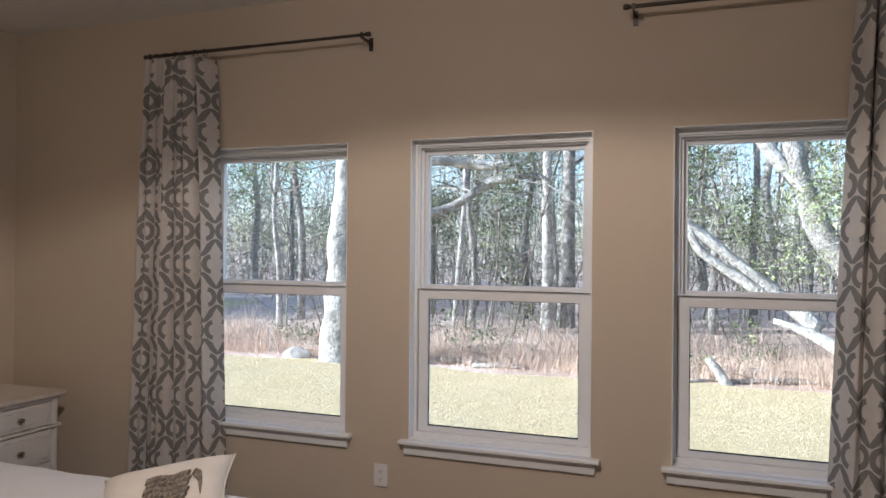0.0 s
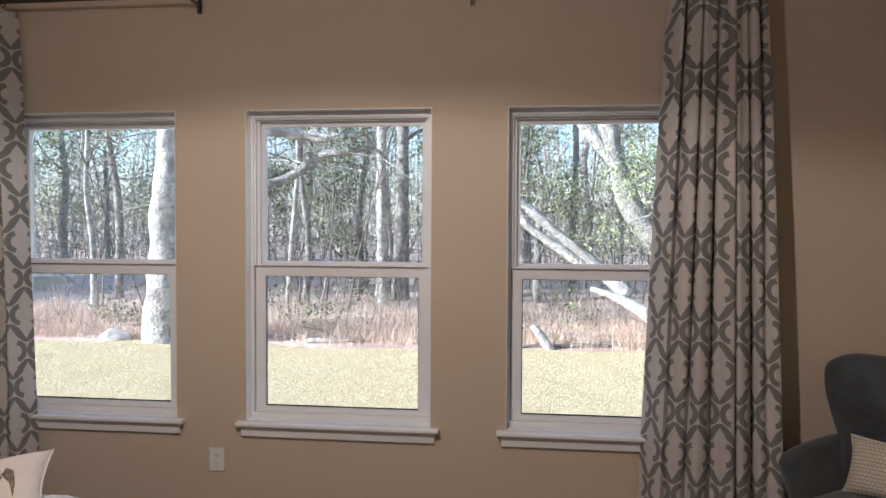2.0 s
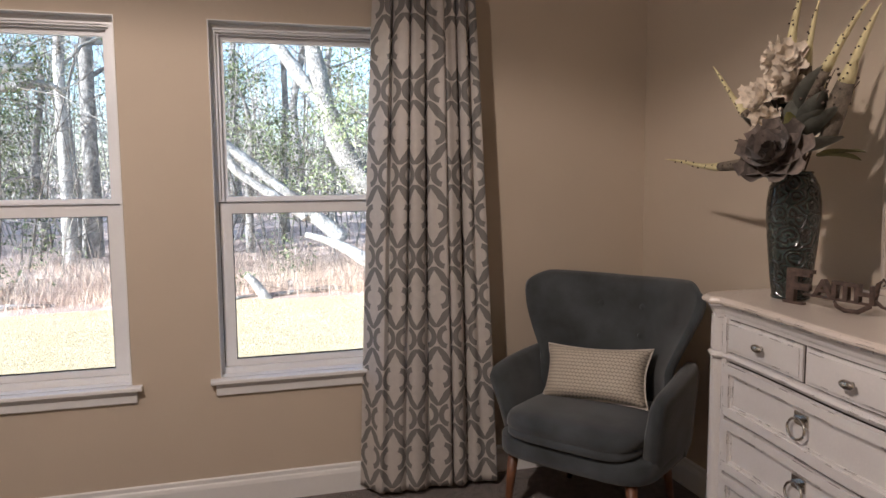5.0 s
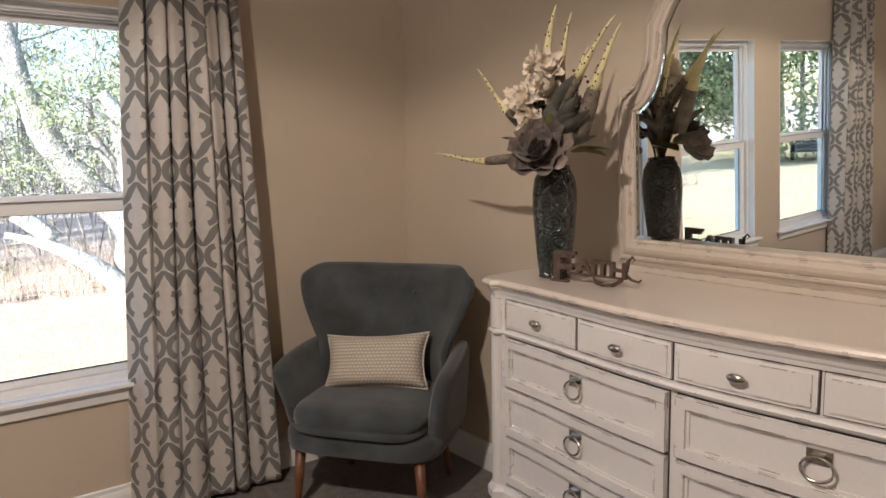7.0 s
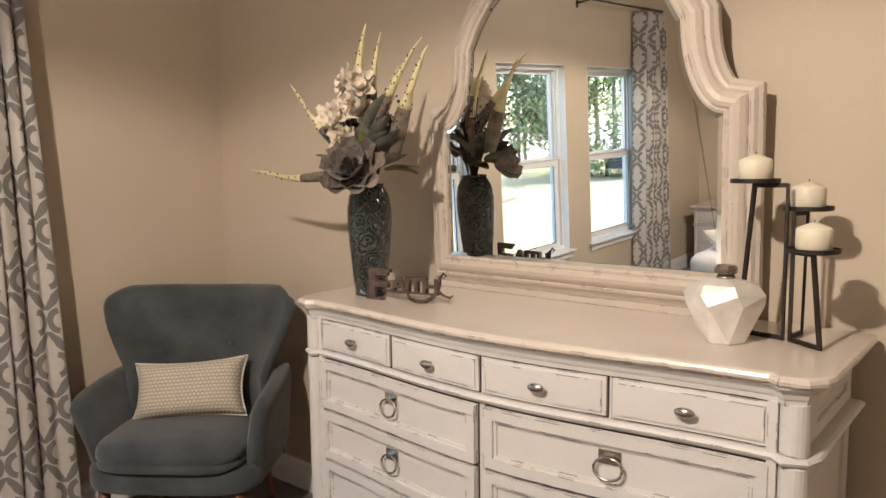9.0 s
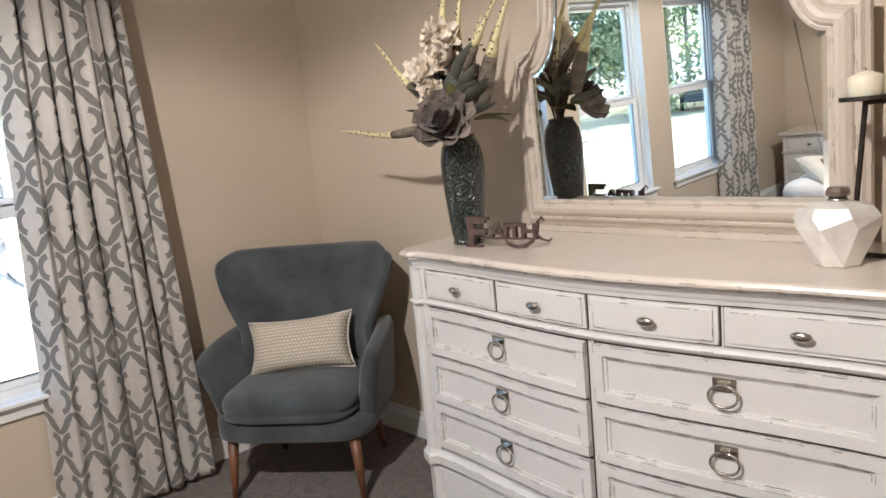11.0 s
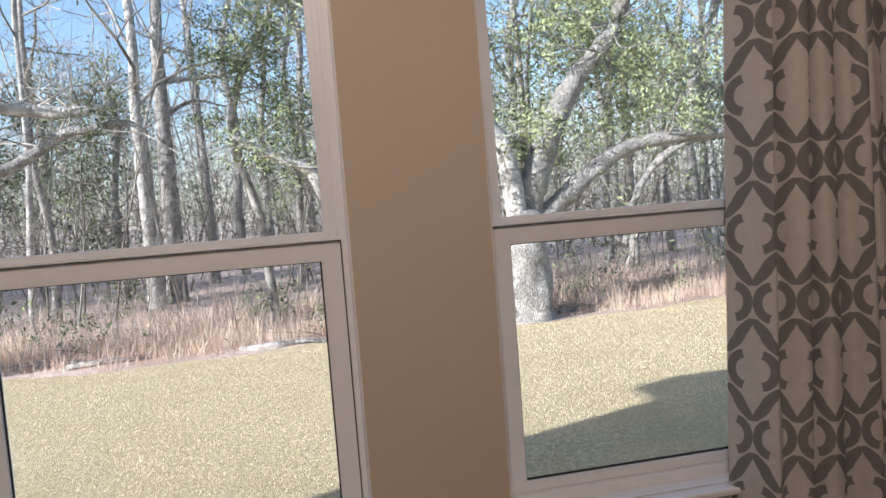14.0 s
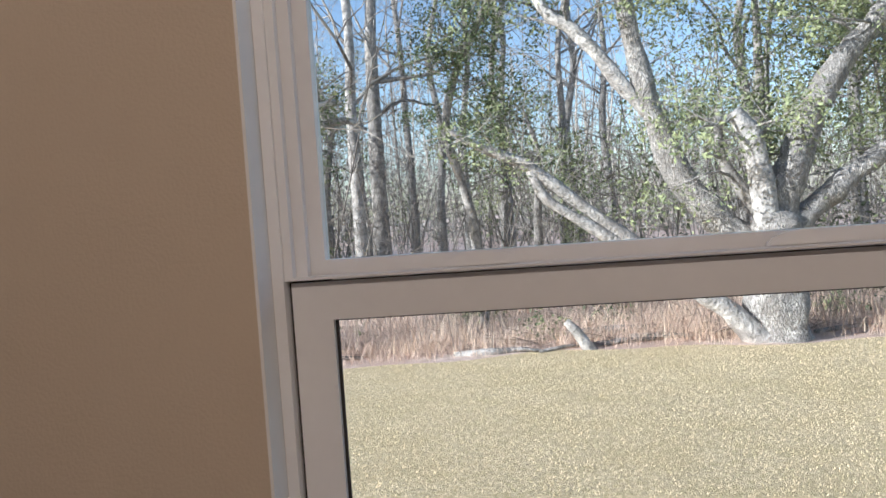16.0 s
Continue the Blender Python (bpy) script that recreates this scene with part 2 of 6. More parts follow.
def window(n, x):
    w = thing("window_%d" % n, pose(x, 0, 0), "white vinyl single-hung window, closed, with a painted sill", "window", "bedroom windows", "structure")
    part("jamb_liner", ring(-0.4565, 0.4565, 0.577, 2.0945, (0.004, 0.004, 0.002, 0.004), -0.003, 0.0515), TRIM, w)
    part("window_frame", ring(-0.4525, 0.4525, 0.577, 2.0905, (0.014, 0.014, 0.028, 0.026), 0.052, 0.158), VINYL, w, bevel=0.003)
    part("frame_stop", ring(-0.4385, 0.4385, 1.337, 2.0645, (0.010, 0.010, 0.003, 0.008), 0.060, 0.076), VINYL, w, bevel=0.002)
    part("sash_track", ring(-0.4385, 0.4385, 1.337, 2.0645, (0.024, 0.024, 0.003, 0.016), 0.080, 0.096), VINYL, w, bevel=0.003)
    up = part("upper_sash", ring(-0.4375, 0.4375, 1.300, 2.062, (0.040, 0.040, 0.058, 0.036), 0.106, 0.136), VINYL, w, bevel=0.004)
    p = part("pane", boxes((-0.400, 0.400, 0.120, 0.124, 1.354, 2.030)), GLASS, up, "clear glass pane")
    p.visible_shadow = False
    low = part("lower_sash", ring(-0.4355, 0.4355, 0.6065, 1.333, (0.050, 0.050, 0.027, 0.048), 0.075, 0.104), VINYL, w, bevel=0.004)
    p = part("pane", boxes((-0.388, 0.388, 0.090, 0.094, 0.631, 1.288)), GLASS, low, "clear glass pane")
    p.visible_shadow = False
    # near-black strip stands in for the dark gap between lower sash and frame
    part("sash_gap_strip", ring(-0.4385, 0.4385, 0.6055, 1.334, (0.0028, 0.0028, 0.001, 0.001), 0.079, 0.102), DARKGAP, w)
    part("glazing_bead", ring(-0.3855, 0.3855, 0.6335, 1.2852, (0.004, 0.004, 0.006, 0.003), 0.086, 0.0895), DARKGAP, low)
    part("rail_lip", boxes((-0.385, 0.385, 0.082, 0.100, 1.3335, 1.339)), VINYL, low, bevel=0.002)
    for s in (-0.2, 0.2):
        bm = bmesh.new()
        top = [bm.verts.new((s + 0.048 * math.cos(a), 0.0, 1.339 + 0.020 * math.sin(a))) for a in [math.pi * k / 10 for k in range(11)]]
        f = bm.faces.new(top)
        ex = bmesh.ops.extrude_face_region(bm, geom=[f])
        bmesh.ops.translate(bm, vec=(0, 0.010, 0), verts=[v for v in ex["geom"] if isinstance(v, bmesh.types.BMVert)])
        bmesh.ops.translate(bm, vec=(0, 0.090, 0), verts=bm.verts)
        part("tilt_latch", bm, VINYL, low, "half-round white tilt latch", bevel=0.002)
    SILL = [(0, 0.575), (-0.044, 0.575), (-0.047, 0.571), (-0.047, 0.560), (-0.042, 0.556), (0, 0.556)]
    bm = bmesh.new()
    a, b = ([bm.verts.new((xx, yy, zz)) for yy, zz in SILL] for xx in (-0.498, 0.498))
    for i in range(len(SILL)):
        bm.faces.new((a[i], a[(i + 1) % len(SILL)], b[(i + 1) % len(SILL)], b[i]))
    bm.faces.new(a), bm.faces.new(b[::-1])
    sill = part("window_sill", bm, TRIM, w)
    part("sill_tongue", boxes((-0.4565, 0.4565, 0.0, 0.052, 0.5605, 0.5765)), TRIM, sill)
    AP = [(-0.001, 0.555), (-0.030, 0.555), (-0.026, 0.545), (-0.020, 0.535), (-0.018, 0.505), (-0.012, 0.500), (-0.001, 0.500)]
    bm = bmesh.new()
    a, b = ([bm.verts.new((xx, yy, zz)) for yy, zz in AP] for xx in (-0.476, 0.476))
    for i in range(len(AP)):
        bm.faces.new((a[i], a[(i + 1) % len(AP)], b[(i + 1) % len(AP)], b[i]))
    bm.faces.new(a), bm.faces.new(b[::-1])
    part("apron", bm, TRIM, w, "moulded apron under the sill")


for n, x in enumerate(WIN_X):
    window(n + 1, x)

OUTLET = mat("outlet_plastic", (0.80, 0.79, 0.76), 0.3, vary=0.01)
SLOT = mat("outlet_slots", (0.02, 0.02, 0.02), 0.6)


def outlet(x, z):
    o = thing("wall_outlet", pose(x, 0, z), "white plastic duplex wall outlet low on the wall", "outlet", "outlets")
    part("cover_plate", boxes((-0.037, 0.037, -0.006, -0.0005, -0.057, 0.057)), OUTLET, o, bevel=0.002)
    for s in (-0.02, 0.02):
        bm = lathe([(0.0165, 0), (0.0165, 0.003)], 20, m=pose(0, -0.006, s, 90, 0, 0))
        r = part("receptacle", bm, OUTLET, o)
        for dx, h in ((-0.006, 0.0045), (0.006, 0.0038)):
            part("slot", boxes((dx - 0.0011, dx + 0.0011, -0.0096, -0.0088, s + 0.002 - h, s + 0.002 + h)), SLOT, r)
        part("slot", lathe([(0.0024, 0), (0.0024, 0.0008)], 10, m=pose(0, -0.0089, s - 0.009, 90, 0, 0)), SLOT, r)
    part("screw", lathe([(0.003, 0), (0.0025, 0.0012)], 10, m=pose(0, -0.006, 0, 90, 0, 0)), OUTLET, o)


outlet(-0.608, 0.378)
outlet(-2.20, 0.378)

# ---------------------------------------------------------------- cloth pattern
class Ex:
    """Arithmetic on shader values, written as plain formulas."""
    def __init__(self, nt, out):
        self.nt, self.out = nt, out

    def op(self, kind, *others):
        n = self.nt.nodes.new("ShaderNodeMath")
        n.operation = kind
        self.nt.links.new(self.out, n.inputs[0])
        for i, o in enumerate(others):
            if isinstance(o, Ex):
                self.nt.links.new(o.out, n.inputs[i + 1])
            else:
                n.inputs[i + 1].default_value = o
        return Ex(self.nt, n.outputs[0])

    def __add__(self, o): return self.op("ADD", o)
    def __sub__(self, o): return self.op("SUBTRACT", o)
    def __mul__(self, o): return self.op("MULTIPLY", o)
    def less(self, o): return self.op("LESS_THAN", o)
    def more(self, o): return self.op("GREATER_THAN", o)
    def top(self, o): return self.op("MAXIMUM", o)


def uv_of(nt):
    sep = nt.nodes.new("ShaderNodeSeparateXYZ")
    nt.links.new(nt.nodes.new("ShaderNodeUVMap").outputs[0], sep.inputs[0])
    return Ex(nt, sep.outputs[0]), Ex(nt, sep.outputs[1])


def trellis(u, v, W, H):
    """Staggered quatrefoils: side crescents and pairs of curved leaves, grey where 1."""
    grey = None
    for k in (0.0, 0.5):
        p = ((u * (1 / W) + k).op("FRACT") - 0.5) * W
        q = ((v * (1 / H) + k).op("FRACT") - 0.5) * H
        ap, aq = p.op("ABSOLUTE"), q.op("ABSOLUTE")
        q2 = aq * aq
        a, b, c = ap - 0.0313, ap - 0.0245, aq - 0.054
        outer = (a * a + q2).less(0.0560 ** 2)
        inner = (b * b + q2).less(0.0325 ** 2)
        lobe = (ap * ap + c * c).less(0.034 ** 2)
        cres = outer * (inner.top(lobe) * -1.0 + 1.0) * ap.more(0.024)
        s = (aq - 0.060) * (1 / 0.084)
        ang = s * (math.pi / 2)
        mid = ang.op("COSINE") * 0.050 + 0.004
        wid = (s * (math.pi * 0.86)).op("SINE") * 0.0225
        leaf = (ap - mid).op("ABSOLUTE").less(wid) * s.more(0.0) * s.less(1.0)
        both = cres.top(leaf)
        grey = both if grey is None else grey.top(both)
    return grey


def cloth_mat(name, white, grey, pattern, rough=0.85, sheen=0.15, thin=0.0):
    m = mat(name, white, rough, vary=0.05, scale=30, bump=0.15, bump_scale=900, sheen=sheen)
    nt = m.node_tree
    b = nt.nodes["Principled BSDF"]
    base = b.inputs["Base Color"].links[0].from_socket
    mix = nt.nodes.new("ShaderNodeMix")
    mix.data_type = "RGBA"
    nt.links.new(pattern(nt).out, mix.inputs["Factor"])
    nt.links.new(base, mix.inputs["A"])
    mix.inputs["B"].default_value = (*grey, 1)
    nt.links.new(mix.outputs["Result"], b.inputs["Base Color"])
    if thin:
        tl, ms = nt.nodes.new("ShaderNodeBsdfTranslucent"), nt.nodes.new("ShaderNodeMixShader")
        nt.links.new(mix.outputs["Result"], tl.inputs[0])
        ms.inputs[0].default_value = thin
        nt.links.new(b.outputs[0], ms.inputs[1]), nt.links.new(tl.outputs[0], ms.inputs[2])
        nt.links.new(ms.outputs[0], nt.nodes["Material Output"].inputs[0])
    return m


CURTAIN = cloth_mat("trellis_curtain_cloth", (0.72, 0.68, 0.64), (0.27, 0.26, 0.248), lambda nt: (lambda u, v: trellis(u * 1.10, v * 1.05, 0.175, 0.38))(*uv_of(nt)), thin=0.30)
BRONZE = mat("oiled_bronze", (0.10, 0.085, 0.075), 0.4, metal=0.8, vary=0.15, scale=20)


def curtain(x0t, x1t, x0b, x1b, seed, label, grooves, inward):
    """A pinch-pleated panel: x range at the rod and at the floor; grooves: place, depth at the rod and at the floor, width."""
    rng = random.Random(seed)
    nu, nv, top, bot = 300, 80, 2.585, 0.025
    ph = [rng.uniform(0, 6.28) for _ in range(3)]
    bm = bmesh.new()
    uvl = bm.loops.layers.uv.new("UVMap")
    rows, uvs = [], {}
    for j in range(nv + 1):
        k = j / nv
        z = top + (bot - top) * k
        a, b = x0t + (x0b - x0t) * k ** 0.8, x1t + (x1b - x1t) * k ** 0.8
        row, arc, last = [], 0.0, None
        for i in range(nu + 1):
            s = i / nu
            x, y = a + (b - a) * s, 0.010 * math.sin(9.5 * s + 2.0 * k + ph[0]) + 0.006 * math.sin(21 * s - 3 * k + ph[1])
            for n, (c, dt, db, wd) in enumerate(grooves):
                c2 = c + 0.018 * math.sin(2.3 * k + ph[2] + 1.7 * n) * k
                d = dt + (db - dt) * k ** 0.75
                u = (s - c2) / (wd * (1 + 0.5 * k))
                y -= d * math.exp(-u * u) - 0.30 * d * math.exp(-(u / 2.6) ** 2)
                x -= 0.16 * d * u * math.exp(-(u / 1.5) ** 2)
            near = s if inward < 0 else 1 - s
            y -= 0.125 * max(0.0, 1 - near / 0.12)
            co = Vector((x, min(-0.020 - 0.006 * math.sin(40 * s), -0.142 - y), z))
            arc += (co - last).length if last is not None else 0
            last = co
            row.append((co, arc))
        rows.append(row)
    width = sum(r[-1][1] for r in rows) / len(rows)
    grid = []
    for row in rows:
        vs = []
        for co, arc in row:
            v = bm.verts.new(co)
            uvs[v] = (arc / row[-1][1] * width, co.z)
            vs.append(v)
        grid.append(vs)
    for r, q in zip(grid, grid[1:]):
        for i in range(nu):
            f = bm.faces.new((r[i], q[i], q[i + 1], r[i + 1]))
            for lp in f.loops:
                lp[uvl].uv = uvs[lp.vert]
    th = thing("curtain", Matrix(), label, "curtain", "window curtains")
    ob = part("panel", bm, CURTAIN, th, smooth=True)
    sol = ob.modifiers.new("thickness", "SOLIDIFY")
    sol.thickness, sol.offset = 0.003, 0
    n = 6
    for i in range(n):
        x = x0t + 0.02 + (x1t - x0t - 0.04) * i / (n - 1)
        bm = bmesh.new()
        pts = [(x, -0.105 + 0.019 * math.cos(t), 2.612 + 0.019 * math.sin(t)) for t in [2 * math.pi * q / 16 for q in range(17)]]
        tube(pts, 0.0022, 6, bm)
        part("curtain_ring", bm, BRONZE, th)
    return th


PLEATS = ((0.17, 0.085, 0.018, 0.036), (0.33, 0.125, 0.032, 0.026), (0.49, 0.120, 0.020, 0.028), (0.655, 0.140, 0.135, 0.019), (0.80, 0.125, 0.036, 0.026), (0.92, 0.080, 0.014, 0.030))
curtain(-1.995, -1.625, -2.13, -1.53, 4, "grey and white trellis curtain hanging to the floor beside a window", tuple((1 - c, d, e, w) for c, d, e, w in PLEATS), 1)
curtain(1.53, 1.91, 1.41, 2.03, 9, "grey and white trellis curtain hanging to the floor near the armchair", PLEATS, -1)


def rod(x0, x1):
    r = thing("curtain_rod", pose(0, -0.105, 2.618), "slim dark bronze curtain rod with square end brackets", "curtain rod", "curtain rods")
    part("pole", tube([(x0, 0, 0), ((x0 + x1) / 2, 0, 0)], 0.0095, 12), BRONZE, r)
    part("inner_pole", tube([((x0 + x1) / 2, 0, 0), (x1, 0, 0)], 0.0080, 12), BRONZE, r)
    for x, s in ((x0, -1), (x1, 1)):
        part("end_cap", lathe([(0.011, 0), (0.0125, 0.004), (0.0125, 0.022), (0.009, 0.026)], 14, m=pose(x, 0, 0, 0, 90 * s, 0)), BRONZE, r)
        b = part("bracket", boxes((x - s * 0.02 - 0.006, x - s * 0.02 + 0.006, -0.012, 0.100, -0.020, -0.010), (x - s * 0.02 - 0.006, x - s * 0.02 + 0.006, -0.012, -0.006, -0.010, 0.012)), BRONZE, r, bevel=0.001)
        part("wall_plate", boxes((x - s * 0.02 - 0.011, x - s * 0.02 + 0.011, 0.0995, 0.1045, -0.055, 0.012)), BRONZE, b, bevel=0.001)


rod(-2.035, -0.665)
rod(0.625, 1.985)

# ---------------------------------------------------------------- bed and nightstand
LINEN = mat("white_bed_linen", (0.78, 0.75, 0.73), 0.9, vary=0.03, scale=4, bump=0.25, bump_scale=300, sheen=0.2)
CREAM = mat("cream_cotton", (0.74, 0.69, 0.62), 0.9, vary=0.04, scale=20, bump=0.2, bump_scale=700, sheen=0.2)
TAUPE = mat("taupe_knit", (0.34, 0.29, 0.24), 0.95, vary=0.3, scale=60, bump=0.8, bump_scale=180)


def soft_box(sx, sy, sz, r, n=10, puff=0.0, seed=0):
    """A cushion-like block with rounded edges, centred on the ground plane."""
    bm = bmesh.new()
    bmesh.ops.create_cube(bm, size=2)
    bmesh.ops.subdivide_edges(bm, edges=bm.edges, cuts=n, use_grid_fill=True)
    for v in bm.verts:
        h = Vector((sx / 2, sy / 2, sz / 2))
        p = Vector([v.co[i] * h[i] for i in range(3)])
        core = Vector([max(-h[i] + min(r, h[i]), min(h[i] - min(r, h[i]), p[i])) for i in range(3)])
        d = p - core
        if d.length > 1e-6:
            p = core + d.normalized() * min(r, d.length if d.length < r else r)
        bulge = puff * (1 - (v.co.x) ** 2) * (1 - (v.co.y) ** 2)
        p.z += bulge * (1 if p.z > 0 else -0.3)
        p += 0.006 * noise.noise_vector(p * 6 + Vector((seed, 0, 0)))
        v.co = p + Vector((0, 0, sz / 2))
    return bm


bed = thing("bed", pose(-1.87, -1.95, 0), "bed made up with smooth white linen", "bed")
part("mattress", soft_box(2.5, 1.86, 0.34, 0.08), LINEN, bed, smooth=True).location = (0, 0, 0.134)
part("duvet", soft_box(2.54, 1.98, 0.20, 0.09, 16, 0.02, 3), LINEN, bed, smooth=True).location = (0.02, 0, 0.385)
part("bed_base", boxes((-1.22, 1.22, -0.9, 0.9, 0.0, 0.135)), TAUPE, bed, bevel=0.01)


def pillow_mesh(w, h, t, n=22, corner=0.02):
    """A knife-edge cushion lying in the xz plane, bottom edge at z = 0, with uv in metres."""
    bm = bmesh.new()
    uvl = bm.loops.layers.uv.new("UVMap")
    for side in (-1, 1):
        g, uv = [], {}
        for j in range(n + 1):
            row = []
            for i in range(n + 1):
                a, b = i / n * 2 - 1, j / n * 2 - 1
                pinch = 1 - 0.11 * (1 - b * b) * abs(a) ** 3
                pv = 1 - 0.14 * (1 - a * a) * abs(b) ** 3
                d = t / 2 * ((1 - a ** 4) * (1 - b ** 4)) ** 0.55
                v = bm.verts.new((a * w / 2 * pinch, side * d, h / 2 + b * h / 2 * pv))
                uv[v] = (a * w / 2 + w, b * h / 2 + h)
                row.append(v)
            g.append(row)
        for r, q in zip(g, g[1:]):
            for i in range(n):
                f = bm.faces.new((r[i], r[i + 1], q[i + 1], q[i]))
                for lp in f.loops:
                    lp[uvl].uv = uv[lp.vert]
    bmesh.ops.remove_doubles(bm, verts=bm.verts, dist=1e-5)
    return bm


def piping(w, h, r=0.004):
    pts = []
    for a, b in [(i / 10 * 2 - 1, -1) for i in range(10)] + [(1, i / 10 * 2 - 1) for i in range(10)] + [(1 - i / 10 * 2, 1) for i in range(10)] + [(-1, 1 - i / 10 * 2) for i in range(11)]:
        pts.append((a * w / 2 * (1 - 0.11 * (1 - b * b)), 0, h / 2 + b * h / 2 * (1 - 0.14 * (1 - a * a))))
    return tube(pts, r, 6)


bp = thing("throw_pillow", pose(-0.83, -1.38, 0.522, -60, -11, 24), "cream throw pillow with corded edge and a knitted tassel band", "pillow")
part("cover", pillow_mesh(0.50, 0.34, 0.15), CREAM, bp, smooth=True)
part("cord", piping(0.50, 0.34), CREAM, bp)
bm = bmesh.new()
for i in range(9):
    for j in range(5):
        a = Vector((-0.03 + 0.017 * i + 0.006 * (j % 2), -0.074 - 0.005 * math.sin(i), 0.10 + 0.026 * j))
        tube([a + Vector((-0.010, 0, -0.014)), a + Vector((0, -0.008, 0)), a + Vector((0.010, 0, 0.014))], [0.006, 0.010, 0.006], 6, bm)
tagged(part("knit_band", bm, TAUPE, bp, "chunky taupe knitted band", smooth=True), kind="stuff")
bm = bmesh.new()
for i in range(26):
    t = random.Random(i).uniform(-0.03, 0.03)
    tube([(0.13 + 0.2 * t, -0.076, 0.215 + t * 0.4), (0.155 + 0.1 * t, -0.078, 0.185 + t * 0.8), (0.165, -0.07, 0.13 + t)], [0.003, 0.0025, 0.0015], 5, bm)
tagged(part("tassel", bm, TAUPE, bp, "taupe yarn tassel", smooth=True), kind="stuff")

# ---------------------------------------------------------------- distressed white furniture
def worn_paint(name, color, under=(0.05, 0.035, 0.028), rough=0.38):
    """Satin paint rubbed through on its edges, with a few scratches."""
    m = mat(name, color, rough, vary=0.03, scale=6, bump=0.05, bump_scale=120, spec=0.45)
    nt = m.node_tree
    b = nt.nodes["Principled BSDF"]
    base = b.inputs["Base Color"].links[0].from_socket
    co = nt.nodes.new("ShaderNodeTexCoord")
    geo, bev, dot = nt.nodes.new("ShaderNodeNewGeometry"), nt.nodes.new("ShaderNodeBevel"), nt.nodes.new("ShaderNodeVectorMath")
    bev.inputs["Radius"].default_value, bev.samples = 0.0045, 4
    dot.operation = "DOT_PRODUCT"
    nt.links.new(bev.outputs[0], dot.inputs[0]), nt.links.new(geo.outputs["Normal"], dot.inputs[1])
    edge = Ex(nt, dot.outputs["Value"]).less(0.95)
    n1, n2 = nt.nodes.new("ShaderNodeTexNoise"), nt.nodes.new("ShaderNodeTexNoise")
    mp = nt.nodes.new("ShaderNodeMapping")
    mp.inputs["Scale"].default_value = (1, 1, 5)
    nt.links.new(co.outputs["Object"], mp.inputs[0])
    for n, s, src in ((n1, 16, co.outputs["Object"]), (n2, 9, mp.outputs[0])):
        n.inputs["Scale"].default_value, n.inputs["Detail"].default_value = s, 6
        nt.links.new(src, n.inputs["Vector"])
    worn = (edge * Ex(nt, n1.outputs[0]).more(0.545)).top(Ex(nt, n2.outputs[0]).more(0.80))
    mix = nt.nodes.new("ShaderNodeMix")
    mix.data_type = "RGBA"
    nt.links.new(worn.out, mix.inputs["Factor"]), nt.links.new(base, mix.inputs["A"])
    mix.inputs["B"].default_value = (*under, 1)
    nt.links.new(mix.outputs["Result"], b.inputs["Base Color"])
    return m


WHITEWASH = worn_paint("distressed_white_paint", (0.70, 0.68, 0.665))
# the mirror frame's dimmer, warmer light is put into this white paint's colour
WARMLIT_WASH = worn_paint("distressed_white_in_warm_light", (0.60, 0.53, 0.455))
NICKEL = mat("brushed_nickel", (0.56, 0.53, 0.48), 0.22, metal=1.0, vary=0.05, scale=40)
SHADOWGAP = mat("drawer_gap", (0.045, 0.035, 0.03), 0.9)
HALF = 0.765                      # half the length of the case


def bow(x):
    """The serpentine front's distance from the back."""
    c = math.cos(math.pi / 2 * max(-1, min(1, x / HALF)))
    return 0.485 + 0.065 * c * c


def cbox(bm, x0, x1, z0, z1, o0, o1, n=10):
    """A block that follows the bowed front, between two distances from it."""
    rings = []
    for i in range(n + 1):
        x = x0 + (x1 - x0) * i / n
        f = bow(x)
        rings.append([bm.verts.new((x, -f - o, z)) for o, z in ((o0, z0), (o1, z0), (o1, z1), (o0, z1))])
    for a, b in zip(rings, rings[1:]):
        for k in range(4):
            bm.faces.new((a[k], b[k], b[(k + 1) % 4], a[(k + 1) % 4]))
    bm.faces.new(rings[0]), bm.faces.new(rings[-1][::-1])
    return bm


def front_sweep(profile, over, ends=True):
    """A moulding round the sides and the bowed front; profile: outward and height."""
    L = HALF + 0.02
    path = [(-L, 0.0), (-L, -0.455), (-L + 0.012, -0.490), (-L + 0.045, -0.505)]
    path += [(x, -bow(x)) for x in [(-1 + 2 * i / 36) * (HALF - 0.045) for i in range(37)]]
    path += [(L - 0.045, -0.505), (L - 0.012, -0.490), (L, -0.455), (L, 0.0)]
    return prof_sweep([(o + over, u) for o, u in profile], path)


def knob(parent):
    k = part("knob", lathe([(0.0065, 0.0), (0.005, 0.008), (0.006, 0.012)], 12, m=pose(0, 0, 0, 90, 0, 0)), NICKEL, parent, "oval brushed nickel knob", smooth=True)
    bm = bmesh.new()
    bmesh.ops.create_uvsphere(bm, u_segments=20, v_segments=12, radius=1)
    for v in bm.verts:
        v.co = Vector((v.co.x * 0.0235, v.co.y * 0.0095 - 0.018, v.co.z * 0.0120))
    part("knob_head", bm, NICKEL, k, smooth=True)
    return k


